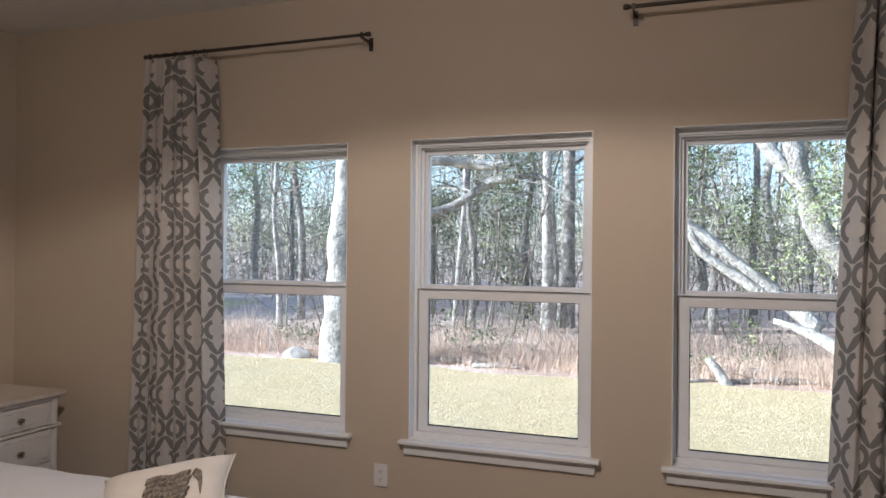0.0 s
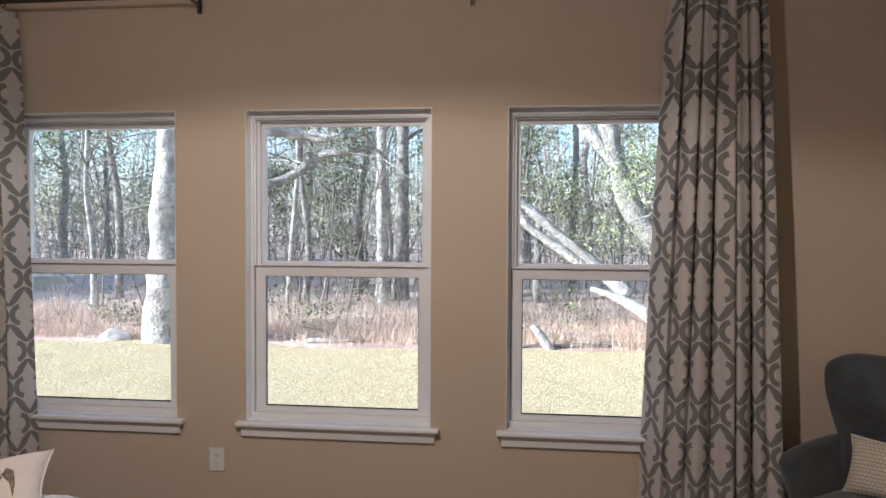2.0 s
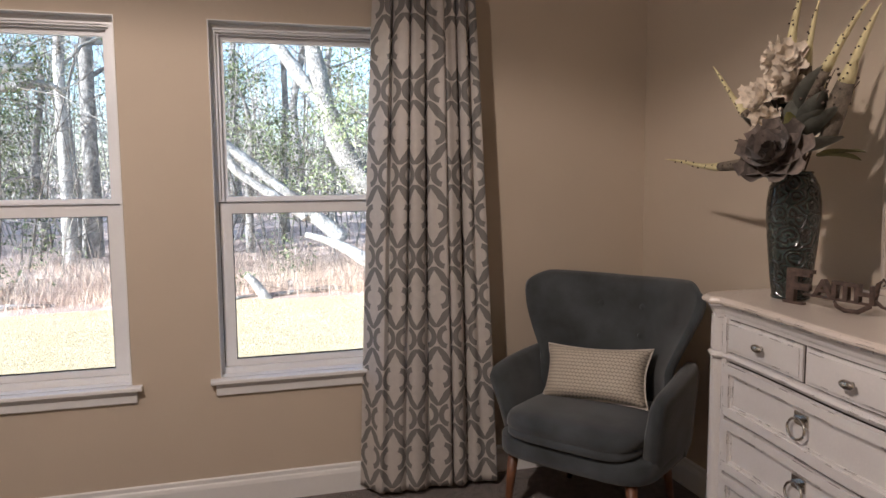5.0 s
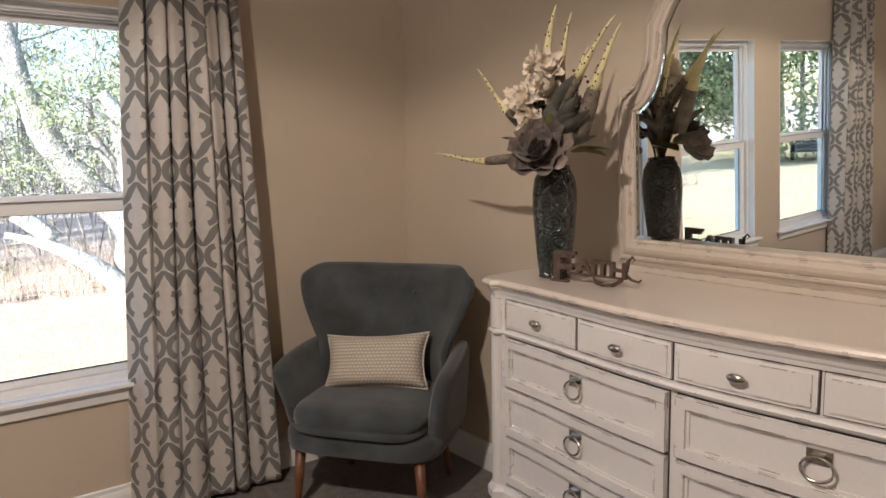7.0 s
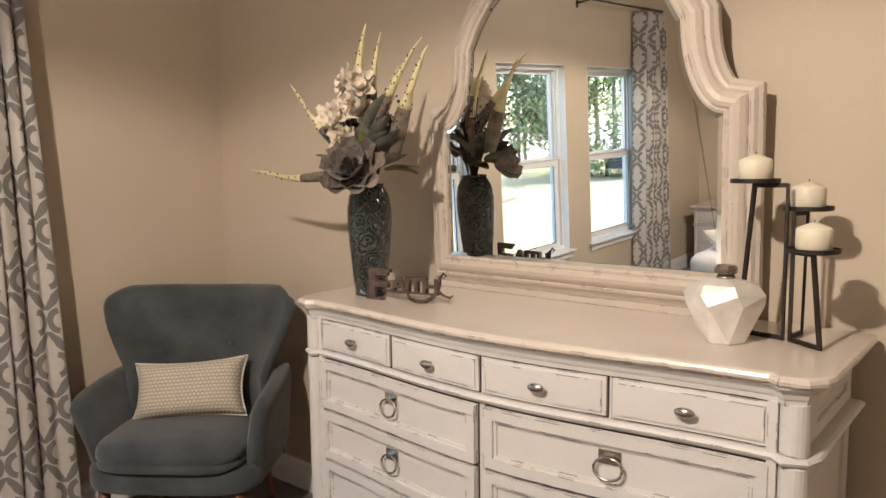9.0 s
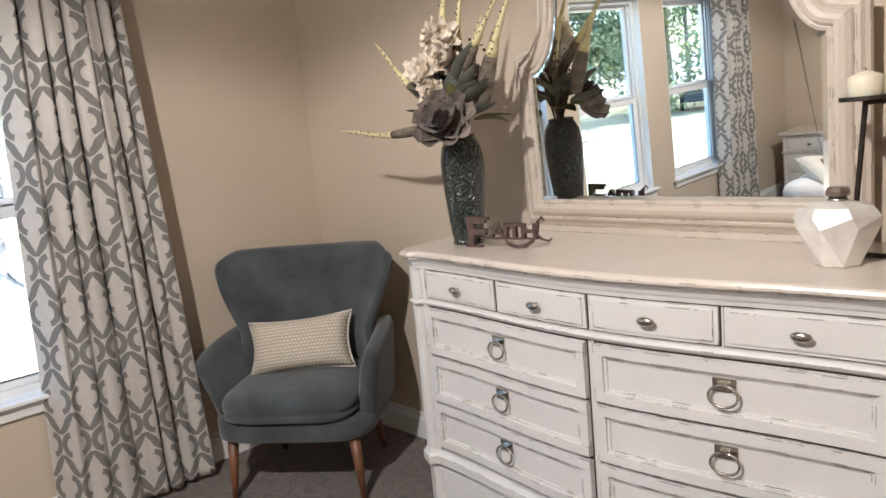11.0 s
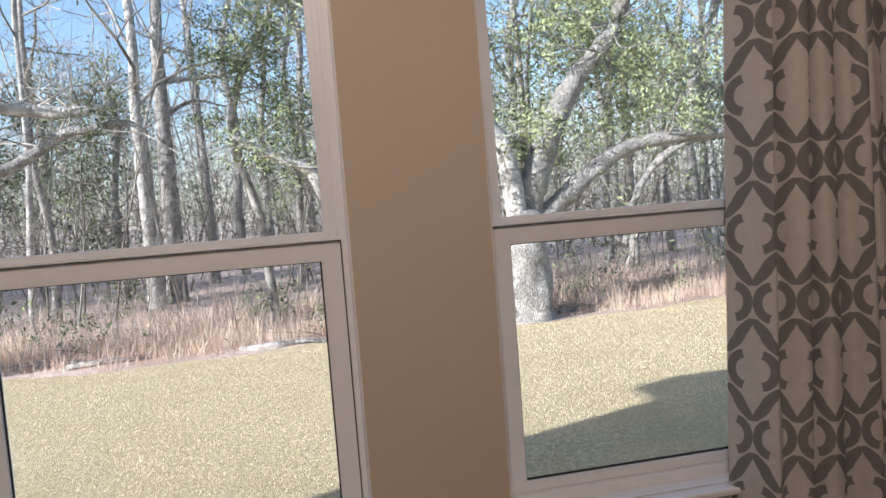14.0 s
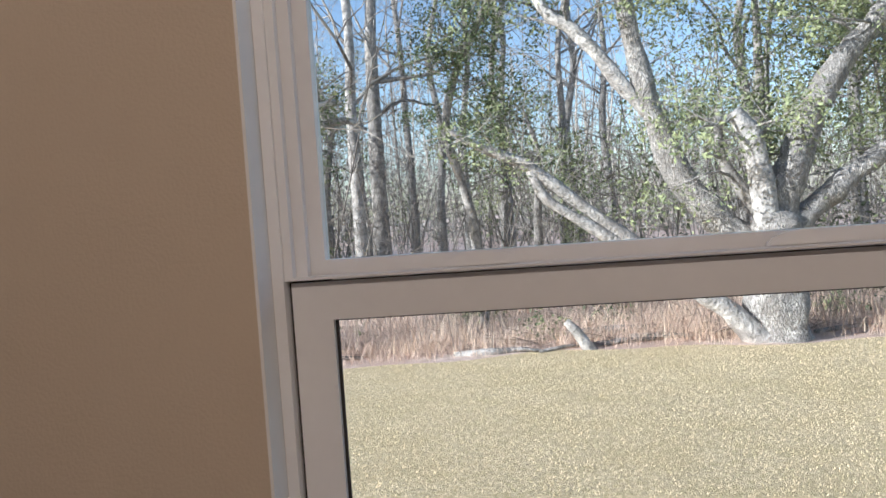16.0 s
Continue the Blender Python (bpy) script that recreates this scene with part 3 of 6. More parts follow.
def ring_pull(parent):
    p = part("ring_pull", boxes((-0.028, 0.028, -0.004, 0, -0.012, 0.022)), NICKEL, parent, "nickel ring pull on a square plate", bevel=0.002)
    part("pivot", boxes((-0.013, 0.013, -0.016, -0.0045, 0.001, 0.013)), NICKEL, p, bevel=0.002)
    pts = [(0.035 * math.sin(a), -0.013 - 0.008 * (1 - math.cos(a)) / 2, -0.019 + 0.0265 * math.cos(a)) for a in [2 * math.pi * i / 28 for i in range(29)]]
    part("ring", tube(pts, 0.0038, 8), NICKEL, p, smooth=True)
    return p


dresser = thing("dresser", pose(2.83, -2.065, 0, 0, 0, -90), "long distressed white bow-front dresser with nickel pulls", "dresser")
# carcass: back, sides, bowed face, corner posts
bm = boxes((-HALF, HALF, -0.465, 0, 0.10, 1.005))
cbox(bm, -HALF + 0.03, HALF - 0.03, 0.30, 1.004, -0.05, -0.004, 24)
part("case", bm, WHITEWASH, dresser)
for s in (-1, 1):
    bm = lathe([(0.030, 0.335), (0.030, 0.868), (0.026, 0.872), (0.026, 0.892), (0.030, 0.896), (0.030, 1.003)], 20, m=pose(s * (HALF - 0.012), -0.478, 0))
    part("corner_post", bm, WHITEWASH, dresser, smooth=False)
    part("post_flat", boxes((s * (HALF - 0.052) - 0.010, s * (HALF - 0.052) + 0.010, -0.497, -0.45, 0.336, 1.002)), WHITEWASH, dresser, bevel=0.002)
    for z0, z1 in ((0.36, 0.86), (0.905, 0.99)):
        part("side_panel", boxes((s * HALF - 0.0 if s > 0 else -HALF - 0.008, s * HALF + 0.008 if s > 0 else -HALF, -0.43, -0.03, z0, z0 + 0.03),
                                 (s * HALF if s > 0 else -HALF - 0.008, HALF + 0.008 if s > 0 else -HALF, -0.43, -0.03, z1 - 0.03, z1),
                                 (s * HALF if s > 0 else -HALF - 0.008, HALF + 0.008 if s > 0 else -HALF, -0.43, -0.38, z0 + 0.03, z1 - 0.03),
                                 (s * HALF if s > 0 else -HALF - 0.008, HALF + 0.008 if s > 0 else -HALF, -0.08, -0.03, z0 + 0.03, z1 - 0.03)), WHITEWASH, dresser, bevel=0.002)
part("cornice", front_sweep([(-0.03, 1.000), (0.004, 1.000), (0.006, 1.012), (0.009, 1.016), (0.012, 1.026), (0.020, 1.036), (0.026, 1.040), (0.026, 1.0445), (-0.03, 1.0445)], 0.0), WHITEWASH, dresser)
part("mid_moulding", front_sweep([(-0.03, 0.873), (0.006, 0.873), (0.014, 0.878), (0.017, 0.884), (0.012, 0.890), (0.004, 0.893), (-0.03, 0.893)], 0.0), WHITEWASH, dresser)
part("base_moulding", front_sweep([(-0.03, 0.285), (0.022, 0.285), (0.022, 0.315), (0.014, 0.325), (0.010, 0.334), (-0.03, 0.336)], 0.0), WHITEWASH, dresser)
part("apron", front_sweep([(-0.04, 0.12), (0.004, 0.12), (0.004, 0.2845), (-0.04, 0.2845)], 0.0), WHITEWASH, dresser)
for sx in (-0.70, 0.70):
    for sy in (-0.42, -0.05):
        part("foot", lathe([(0.03, 0.0), (0.045, 0.02), (0.05, 0.06), (0.038, 0.10), (0.042, 0.121)], 16, m=pose(sx, sy, 0)), WHITEWASH, dresser, smooth=True)
# the top, one slab with an eased edge
L = HALF + 0.02
out = [(-L, 0.0), (-L, -0.455), (-L + 0.004, -0.478), (-L + 0.018, -0.496), (-L + 0.045, -0.505)] + [(x, -bow(x)) for x in [(-1 + 2 * i / 40) * (HALF - 0.045) for i in range(41)]]
out += [(L - 0.045, -0.505), (L - 0.018, -0.496), (L - 0.004, -0.478), (L, -0.455), (L, 0.0)]
bm = bmesh.new()
rings = []
for o, z in ((0.030, 1.045), (0.037, 1.049), (0.038, 1.056), (0.034, 1.063), (0.027, 1.067), (0.016, 1.0675)):
    r = []
    for i, (x, y) in enumerate(out):
        a, c = Vector(out[max(0, i - 1)]), Vector(out[min(len(out) - 1, i + 1)])
        t = (c - a).normalized()
        nx, ny = t.y, -t.x
        r.append(bm.verts.new((x + nx * o if i not in (0, len(out) - 1) else x + (-o if i == 0 else o), y + ny * o if i not in (0, len(out) - 1) else 0.0, z)))
    rings.append(r)
for a, b in zip(rings, rings[1:]):
    for i in range(len(out)):
        bm.faces.new((a[i], a[(i + 1) % len(out)], b[(i + 1) % len(out)], b[i]))
bm.faces.new(rings[0][::-1]), bm.faces.new(rings[-1])
# the warm lamplight on the top is put into its yellower base colour
part("top", bm, worn_paint("distressed_top_warm_lit", (0.68, 0.61, 0.54), rough=0.19), dresser, "distressed white top in a lamp-warmed tone with a glossy finish")


def drawer(x0, x1, z0, z1, panelled):
    d = part("drawer", cbox(bmesh.new(), x0, x1, z0, z1, -0.02, 0.004), WHITEWASH, dresser, bevel=0.002)
    # a dark plate edge paints the shade in the slit round the drawer
    gap_shade = part("gap_shade", cbox(cbox(bmesh.new(), x0 - 0.004, x1 + 0.004, z0 - 0.004, z1 + 0.004, -0.03, -0.0025), x0, x0 + 0.001, z0, z0 + 0.001, -0.03, -0.025), SHADOWGAP, d)
    if panelled:
        w = 0.030
        part("frame", cbox(cbox(cbox(cbox(bmesh.new(), x0 + 0.001, x1 - 0.001, z1 - w, z1 - 0.001, 0.0035, 0.016), x0 + 0.001, x1 - 0.001, z0 + 0.001, z0 + w, 0.0035, 0.016),
                           x0 + 0.001, x0 + w, z0 + w, z1 - w, 0.0035, 0.016, 2), x1 - w, x1 - 0.001, z0 + w, z1 - w, 0.0035, 0.016, 2), WHITEWASH, d, bevel=0.0015)
        e = 0.009
        part("bead", cbox(cbox(cbox(cbox(bmesh.new(), x0 + w, x1 - w, z1 - w - e, z1 - w, 0.0035, 0.0085), x0 + w, x1 - w, z0 + w, z0 + w + e, 0.0035, 0.0085),
                          x0 + w, x0 + w + e, z0 + w + e, z1 - w - e, 0.0035, 0.0085, 2), x1 - w - e, x1 - w, z0 + w + e, z1 - w - e, 0.0035, 0.0085, 2), WHITEWASH, d, bevel=0.002)
    else:
        part("face", cbox(bmesh.new(), x0 + 0.011, x1 - 0.011, z0 + 0.010, z1 - 0.010, 0.0035, 0.009), WHITEWASH, d, bevel=0.003)
    xm = (x0 + x1) / 2
    slope = math.degrees(math.atan((bow(xm + 0.01) - bow(xm - 0.01)) / 0.02))
    if panelled:
        k = ring_pull(d)
        k.matrix_local = pose(xm + (0.004 if xm < 0 else 0.0), -bow(xm) - 0.0042, (z0 + z1) / 2 + 0.016, 0, 0, -slope)
    else:
        k = knob(d)
        k.matrix_local = pose(xm, -bow(xm) - 0.009, (z0 + z1) / 2, 0, 0, -slope)


q = 0.715
for i in range(4):
    a, b = -q + i * q / 2, -q + (i + 1) * q / 2
    drawer(a + 0.007, b - 0.007, 0.900, 0.996, False)
for r in range(3):
    z0 = 0.699 - 0.174 * r
    for a, b in ((-q, 0), (0, q)):
        drawer(a + (0.006 if a else 0.014), b - (0.006 if b else 0.014), z0, z0 + 0.164, True)

# ---------------------------------------------------------------- mirror
MIRROR = bpy.data.materials.new("mirror_silver")
MIRROR.use_nodes = True
_b = MIRROR.node_tree.nodes["Principled BSDF"]
_b.inputs["Base Color"].default_value, _b.inputs["Metallic"].default_value, _b.inputs["Roughness"].default_value = (0.86, 0.88, 0.87, 1), 1.0, 0.008


def mirror_outline():
    """The glass's edge, clockwise from the lower left corner as one faces it; x along the wall, second the height."""
    right = [(0.492, 1.18 - 1.07), (0.492, 1.633 - 1.07)]
    right += [(0.492 - 0.120 * math.sin(t), 1.890 - 0.257 * math.cos(t) - 1.07) for t in [math.pi / 2 * i / 8 for i in range(1, 9)]]
    R, cz = 0.395, 2.142 - 0.395
    a0 = math.asin(0.372 / R)
    arch = [(R * math.sin(a0 * (1 - i / 11)), cz + R * math.cos(a0 * (1 - i / 11)) - 1.07) for i in range(1, 12)]
    half = right + arch
    return half + [(-x, z) for x, z in reversed(half[:-1])]


mirror = thing("dresser_mirror", pose(2.835, -2.03, 1.0695, 2.1, 0, -91.0), "arched mirror in a wide distressed white moulded frame on the dresser", "mirror")
stand = pose(0, 0, 0, 90, 0, 0)
pts = mirror_outline()
FR = [(-0.004, 0.046), (-0.004, 0.055), (0.003, 0.058), (0.010, 0.055), (0.014, 0.060), (0.026, 0.063), (0.040, 0.058), (0.052, 0.048), (0.056, 0.040), (0.062, 0.043), (0.071, 0.040), (0.078, 0.031), (0.089, 0.024), (0.089, 0.0), (-0.004, 0.0)]
bm = prof_sweep(FR, pts, closed=True)
bmesh.ops.transform(bm, matrix=stand, verts=bm.verts)
part("frame", bm, WARMLIT_WASH, mirror)
bm = bmesh.new()
bm.faces.new([bm.verts.new((x, -0.045, z)) for x, z in pts])
bmesh.ops.triangulate(bm, faces=bm.faces)
part("glass", bm, MIRROR, mirror, "clear silvered mirror glass")
bm = prof_sweep([(0.0, 0.0455), (0.0, 0.0475), (-0.018, 0.0495), (-0.018, 0.0455)], pts, closed=True)
bmesh.ops.transform(bm, matrix=stand, verts=bm.verts)
part("bevelled_edge", bm, MIRROR, mirror, "bevelled border of the mirror glass")
bm = bmesh.new()
back = [bm.verts.new((x * 1.12, -0.0005, z)) for x, z in pts]
bm.faces.new(back)
bmesh.ops.triangulate(bm, faces=bm.faces)
part("backing", bm, SHADOWGAP, mirror)
part("foot_rail", boxes((-0.56, 0.56, -0.060, -0.001, 0.0008, 0.022)), WARMLIT_WASH, mirror, bevel=0.004)

# ---------------------------------------------------------------- nightstand
ns = thing("nightstand", pose(-3.12, -0.45, 0, 0, 0, 90), "distressed white nightstand with three drawers beside the bed", "nightstand")
part("case", boxes((-0.26, 0.26, -0.52, 0.0, 0.08, 0.655)), WHITEWASH, ns, bevel=0.003)
part("top", boxes((-0.295, 0.295, -0.56, 0.0, 0.678, 0.700)), worn_paint("distressed_nightstand_top", (0.64, 0.58, 0.52)), ns, bevel=0.007)
part("cornice", boxes((-0.275, 0.275, -0.54, 0.0, 0.6555, 0.6775)), WHITEWASH, ns, bevel=0.006)
for s in (-1, 1):
    part("corner_post", lathe([(0.022, 0.10), (0.022, 0.655)], 14, m=pose(s * 0.248, -0.512, 0)), WHITEWASH, ns)
part("mid_moulding", boxes((-0.275, 0.275, -0.545, -0.515, 0.497, 0.512)), WHITEWASH, ns, bevel=0.005)
for z0, z1 in ((0.52, 0.645), (0.31, 0.49), (0.11, 0.30)):
    d = part("drawer", boxes((-0.215, 0.215, -0.535, -0.5205, z0, z1)), WHITEWASH, ns, bevel=0.003)
    part("face", boxes((-0.19, 0.19, -0.541, -0.5355, z0 + 0.022, z1 - 0.022)), WHITEWASH, d, bevel=0.002)
    k = knob(d)
    k.matrix_local = pose(0, -0.541, (z0 + z1) / 2)
for sx in (-0.22, 0.22):
    for sy in (-0.47, -0.05):
        part("foot", lathe([(0.022, 0), (0.032, 0.03), (0.03, 0.0805)], 12, m=pose(sx, sy, 0)), WHITEWASH, ns, smooth=True)

# ---------------------------------------------------------------- armchair
VELVET = mat("slate_velvet", (0.066, 0.077, 0.083), 0.9, vary=0.32, scale=7, bump=0.15, bump_scale=500, sheen=0.3)
WALNUT = mat("walnut_wood", (0.20, 0.085, 0.04), 0.4, vary=0.25, scale=14, coat=0.2)
chair = thing("armchair", pose(2.395, -0.475, 0, 0, 0, -54), "slate blue velvet wing armchair on tapered wooden legs", "armchair")


def loft(sections, closed_ends=True):
    bm = bmesh.new()
    rings = [[bm.verts.new(p) for p in s] for s in sections]
    n = len(rings[0])
    for a, b in zip(rings, rings[1:]):
        for k in range(n):
            bm.faces.new((a[k], a[(k + 1) % n], b[(k + 1) % n], b[k]))
    if closed_ends:
        bm.faces.new(rings[0][::-1]), bm.faces.new(rings[-1])
    return bm


def rounded(cx, cy, a, b, e=4.0, n=28):
    """A superellipse round a centre."""
    r = []
    for k in range(n):
        t = 2 * math.pi * k / n
        c, s = math.cos(t), math.sin(t)
        r.append((cx + a * math.copysign(abs(c) ** (2 / e), c), cy + b * math.copysign(abs(s) ** (2 / e), s)))
    return r


# seat base and cushion
secs = []
for z, g in ((0.265, 0.02), (0.275, 0.004), (0.30, 0.0), (0.345, 0.0), (0.36, 0.008)):
    secs.append([(x, y, z) for x, y in rounded(0, -0.06, 0.345 - g, 0.30 - g, 5)])
part("seat_base", loft(secs), VELVET, chair, smooth=True)
secs = []
for z, g in ((0.362, 0.02), (0.370, 0.006), (0.39, 0.002), (0.398, 0.008), (0.402, 0.008), (0.41, 0.0), (0.435, 0.0), (0.455, 0.010), (0.468, 0.035), (0.474, 0.08)):
    secs.append([(x, y - (0.02 if y < -0.2 else 0), z + 0.012 * (1 - (x / 0.32) ** 2) * (z > 0.45)) for x, y in rounded(0, -0.09, 0.292 - g, 0.282 - g, 5)])
part("seat_cushion", loft(secs), VELVET, chair, "plump velvet seat cushion with a welted edge", smooth=True)
# winged back: a shell that curves forward at its sides and flares at its top
NU, NV = 40, 36
outer, inner = [], []
for j in range(NV + 1):
    k = j / NV
    z = 0.28 + 0.715 * k
    if k < 0.5:
        half = 0.332 - 0.04 * math.sin(k * math.pi)
    else:
        half = 0.292 + 0.115 * math.sin((k - 0.5) * math.pi) ** 1.2
    ro, ri = [], []
    for i in range(NU + 1):
        s = i / NU * 2 - 1
        lean = 0.15 + 0.11 * k
        wing = 0.17 * abs(s) ** 2.6 * (0.5 + 0.75 * math.sin(min(1, k * 1.15) * math.pi * 0.62))
        y = lean - wing
        dip = -0.022 * (1 - s * s) if k > 0.9 else 0
        zz = z + dip * (k - 0.9) * 10
        c = max(0.0, (k - 0.70) / 0.30)
        zz -= 0.040 * c * c * max(0.0, (abs(s) - 0.80) / 0.20) ** 2
        tuck = 1 - 0.03 * c ** 6 * abs(s)
        th = 0.085 * (1 - 0.25 * abs(s) ** 3)
        edge = min(1, (1 - k) * 6) ** 0.5 * 0.5 + 0.5
        ro.append((s * half * tuck, y + th * edge / 2, zz)), ri.append((s * half * tuck * 0.985, y - th * edge / 2 - 0.012 * (1 - s * s) * math.sin(k * math.pi), zz))
    outer.append(ro), inner.append(ri)
bm = bmesh.new()
vo, vi = [[bm.verts.new(p) for p in r] for r in outer], [[bm.verts.new(p) for p in r] for r in inner]
for j in range(NV):
    for i in range(NU):
        bm.faces.new((vo[j][i], vo[j][i + 1], vo[j + 1][i + 1], vo[j + 1][i]))
        bm.faces.new((vi[j][i], vi[j + 1][i], vi[j + 1][i + 1], vi[j][i + 1]))
for a, b, i in ((vo, vi, 0), (vo, vi, NU)):
    mid = [bm.verts.new((Vector(a[j][i].co) + Vector(b[j][i].co)) / 2 + Vector(((-1 if i == 0 else 1) * 0.020, 0, 0))) for j in range(NV + 1)]
    for j in range(NV):
        bm.faces.new((a[j][i], a[j + 1][i], mid[j + 1], mid[j])), bm.faces.new((mid[j], mid[j + 1], b[j + 1][i], b[j][i]))
    if i == 0:
        m0 = mid
    else:
        m1 = mid
mt = [bm.verts.new((vo[NV][i].co + vi[NV][i].co) / 2 + Vector((0, 0, 0.016))) for i in range(NU + 1)]
for i in range(NU):
    bm.faces.new((vo[NV][i], vo[NV][i + 1], mt[i + 1], mt[i])), bm.faces.new((mt[i], mt[i + 1], vi[NV][i + 1], vi[NV][i]))
bm.faces.new((vo[NV][0], mt[0], m0[NV])), bm.faces.new((mt[0], vi[NV][0], m0[NV])), bm.faces.new((vo[NV][NU], m1[NV], mt[NU])), bm.faces.new((mt[NU], m1[NV], vi[NV][NU]))
part("backrest", bm, VELVET, chair, "flared velvet wing back with sunk buttons", smooth=True)
for x, z in ((-0.10, 0.735), (0.10, 0.735), (-0.10, 0.86), (0.10, 0.86)):
    k = (z - 0.28) / 0.70
    part("button", lathe([(0.015, -0.004), (0.0165, 0.003), (0.013, 0.008), (0.005, 0.011)], 14, m=pose(x, 0.15 + 0.11 * k - 0.0445 - 0.012 * math.sin(k * math.pi), z, 90, 0, 0)), VELVET, chair, smooth=True)
# arms that sweep down from the back and curl outward at the top
for s in (-1, 1):
    secs = []
    for j in range(13):
        k = j / 12
        y = 0.13 - 0.44 * k
        top = 0.665 - 0.01 * k - 0.04 * k * k
        lean = 0.030 + 0.030 * math.sin(k * math.pi * 0.6)
        th = 0.085 - 0.01 * k
        ring_ = []
        for t in range(20):
            a = 2 * math.pi * t / 20
            u, w = math.cos(a), math.sin(a)
            zz = (0.285 + top) / 2 + (top - 0.285) / 2 * math.copysign(abs(w) ** 0.35, w)
            h = max(0.0, (zz - 0.285) / (top - 0.285))
            curl = lean * h ** 1.6
            shrink = 1.0 if k < 0.85 else math.sqrt(max(0.05, 1 - ((k - 0.85) / 0.15) ** 2 * 0.75))
            yy = y + 0.07 * (1 - h) * k
            ring_.append((s * (0.308 + curl + th / 2 * math.copysign(abs(u) ** 0.7, u) * shrink), yy, zz - (0 if k < 0.85 else 0.02 * ((k - 0.85) / 0.15) ** 2 * h)))
        secs.append(ring_ if s > 0 else ring_[::-1])
    part("arm", loft(secs), VELVET, chair, smooth=True)
for x, y, lx, ly in ((-0.265, -0.29, -0.02, -0.02), (0.265, -0.29, 0.02, -0.02), (-0.23, 0.13, -0.02, 0.05), (0.23, 0.13, 0.02, 0.05)):
    part("leg", tube([(x + lx, y + ly, 0.0), (x, y, 0.272)], [0.013, 0.024], 14), WALNUT, chair, "tapered walnut leg", smooth=True)

LUMBAR = cloth_mat("woven_lumbar_cloth", (0.62, 0.56, 0.46), (0.30, 0.27, 0.22), lambda nt: (lambda u, v: ((u * (2 * math.pi / 0.017)).op("SINE") * 0.5 + (v * (2 * math.pi / 0.030)).op("SINE")).op("ABSOLUTE").less(0.42))(*uv_of(nt)))
lp = thing("lumbar_pillow", pose(2.330, -0.512, 0.472, -24, -4, -51), "small beige patterned lumbar pillow with piped edge on the armchair", "pillow")
part("cover", pillow_mesh(0.485, 0.25, 0.16), LUMBAR, lp, smooth=True)
part("cord", piping(0.485, 0.25, 0.0045), CREAM, lp)

# ---------------------------------------------------------------- things on the dresser
TOPZ = 1.0678


def glaze(name):
    """Dark green glaze with raised scrolls picked out in black."""
    m = mat(name, (0.030, 0.046, 0.042), 0.16, vary=0.3, scale=20, coat=0.6)
    nt = m.node_tree
    b = nt.nodes["Principled BSDF"]
    co = nt.nodes.new("ShaderNodeTexCoord")
    vor, nz = nt.nodes.new("ShaderNodeTexVoronoi"), nt.nodes.new("ShaderNodeTexNoise")
    nz.inputs["Scale"].default_value = 14
    nt.links.new(co.outputs["Object"], nz.inputs["Vector"])
    warp = nt.nodes.new("ShaderNodeVectorMath")
    warp.operation = "MULTIPLY_ADD"
    warp.inputs[1].default_value = (0.05, 0.05, 0.05)
    nt.links.new(nz.outputs["Color"], warp.inputs[0]), nt.links.new(co.outputs["Object"], warp.inputs[2])
    vor.inputs["Scale"].default_value = 24
    nt.links.new(warp.outputs[0], vor.inputs["Vector"])
    band = (Ex(nt, vor.outputs["Distance"]) * 22).op("SINE")
    line = band.more(0.35)
    mix = nt.nodes.new("ShaderNodeMix")
    mix.data_type = "RGBA"
    nt.links.new(line.out, mix.inputs["Factor"])
    nt.links.new(b.inputs["Base Color"].links[0].from_socket, mix.inputs["A"])
    mix.inputs["B"].default_value = (0.012, 0.012, 0.011, 1)
    nt.links.new(mix.outputs["Result"], b.inputs["Base Color"])
    bp_ = nt.nodes.new("ShaderNodeBump")
    bp_.inputs["Strength"].default_value, bp_.inputs["Distance"].default_value = 0.7, 0.006
    nt.links.new(band.out, bp_.inputs["Height"]), nt.links.new(bp_.outputs[0], b.inputs["Normal"])
    return m


VX, VY = 2.50, -1.43
vase = thing("vase", pose(VX, VY, TOPZ), "tall dark green glazed vase with raised scrolls", "vase")
part("body", lathe([(0.050, 0.0), (0.052, 0.004), (0.058, 0.05), (0.068, 0.15), (0.075, 0.24), (0.075, 0.29), (0.068, 0.335), (0.054, 0.362), (0.049, 0.369), (0.043, 0.369), (0.042, 0.355)], 40), glaze("green_scroll_glaze"), vase, smooth=True)
GLAZE_RIM = mat("dark_rim_glaze", (0.026, 0.036, 0.034), 0.15, vary=0.3, scale=30, coat=0.6)
part("rim", lathe([(0.0485, 0.3692), (0.0515, 0.3735), (0.0505, 0.378), (0.046, 0.3785), (0.0435, 0.374), (0.0435, 0.3692)], 40), GLAZE_RIM, vase, smooth=True)
part("foot_ring", lathe([(0.0515, 0.0), (0.0545, 0.002), (0.0545, 0.007), (0.0525, 0.0095)], 40), GLAZE_RIM, vase, smooth=True)

SPIKE_BASE = mat("taupe_leaf_base", (0.20, 0.165, 0.125), 0.75, vary=0.3, scale=30, bump=0.3, bump_scale=200)
SPIKE = mat("pale_spiky_leaf", (0.74, 0.68, 0.38), 0.6, vary=0.1, scale=9, dark=(0.50, 0.43, 0.24))
SPOT = mat("dark_leaf_spots", (0.05, 0.035, 0.03), 0.8)
PETAL_CREAM = mat("cream_petals", (0.80, 0.71, 0.59), 0.8, vary=0.12, scale=40, sheen=0.3, rand=0.15)
PETAL_DUSK = mat("dusky_petals", (0.25, 0.20, 0.17), 0.75, vary=0.35, scale=22, sheen=0.3, rand=0.25)
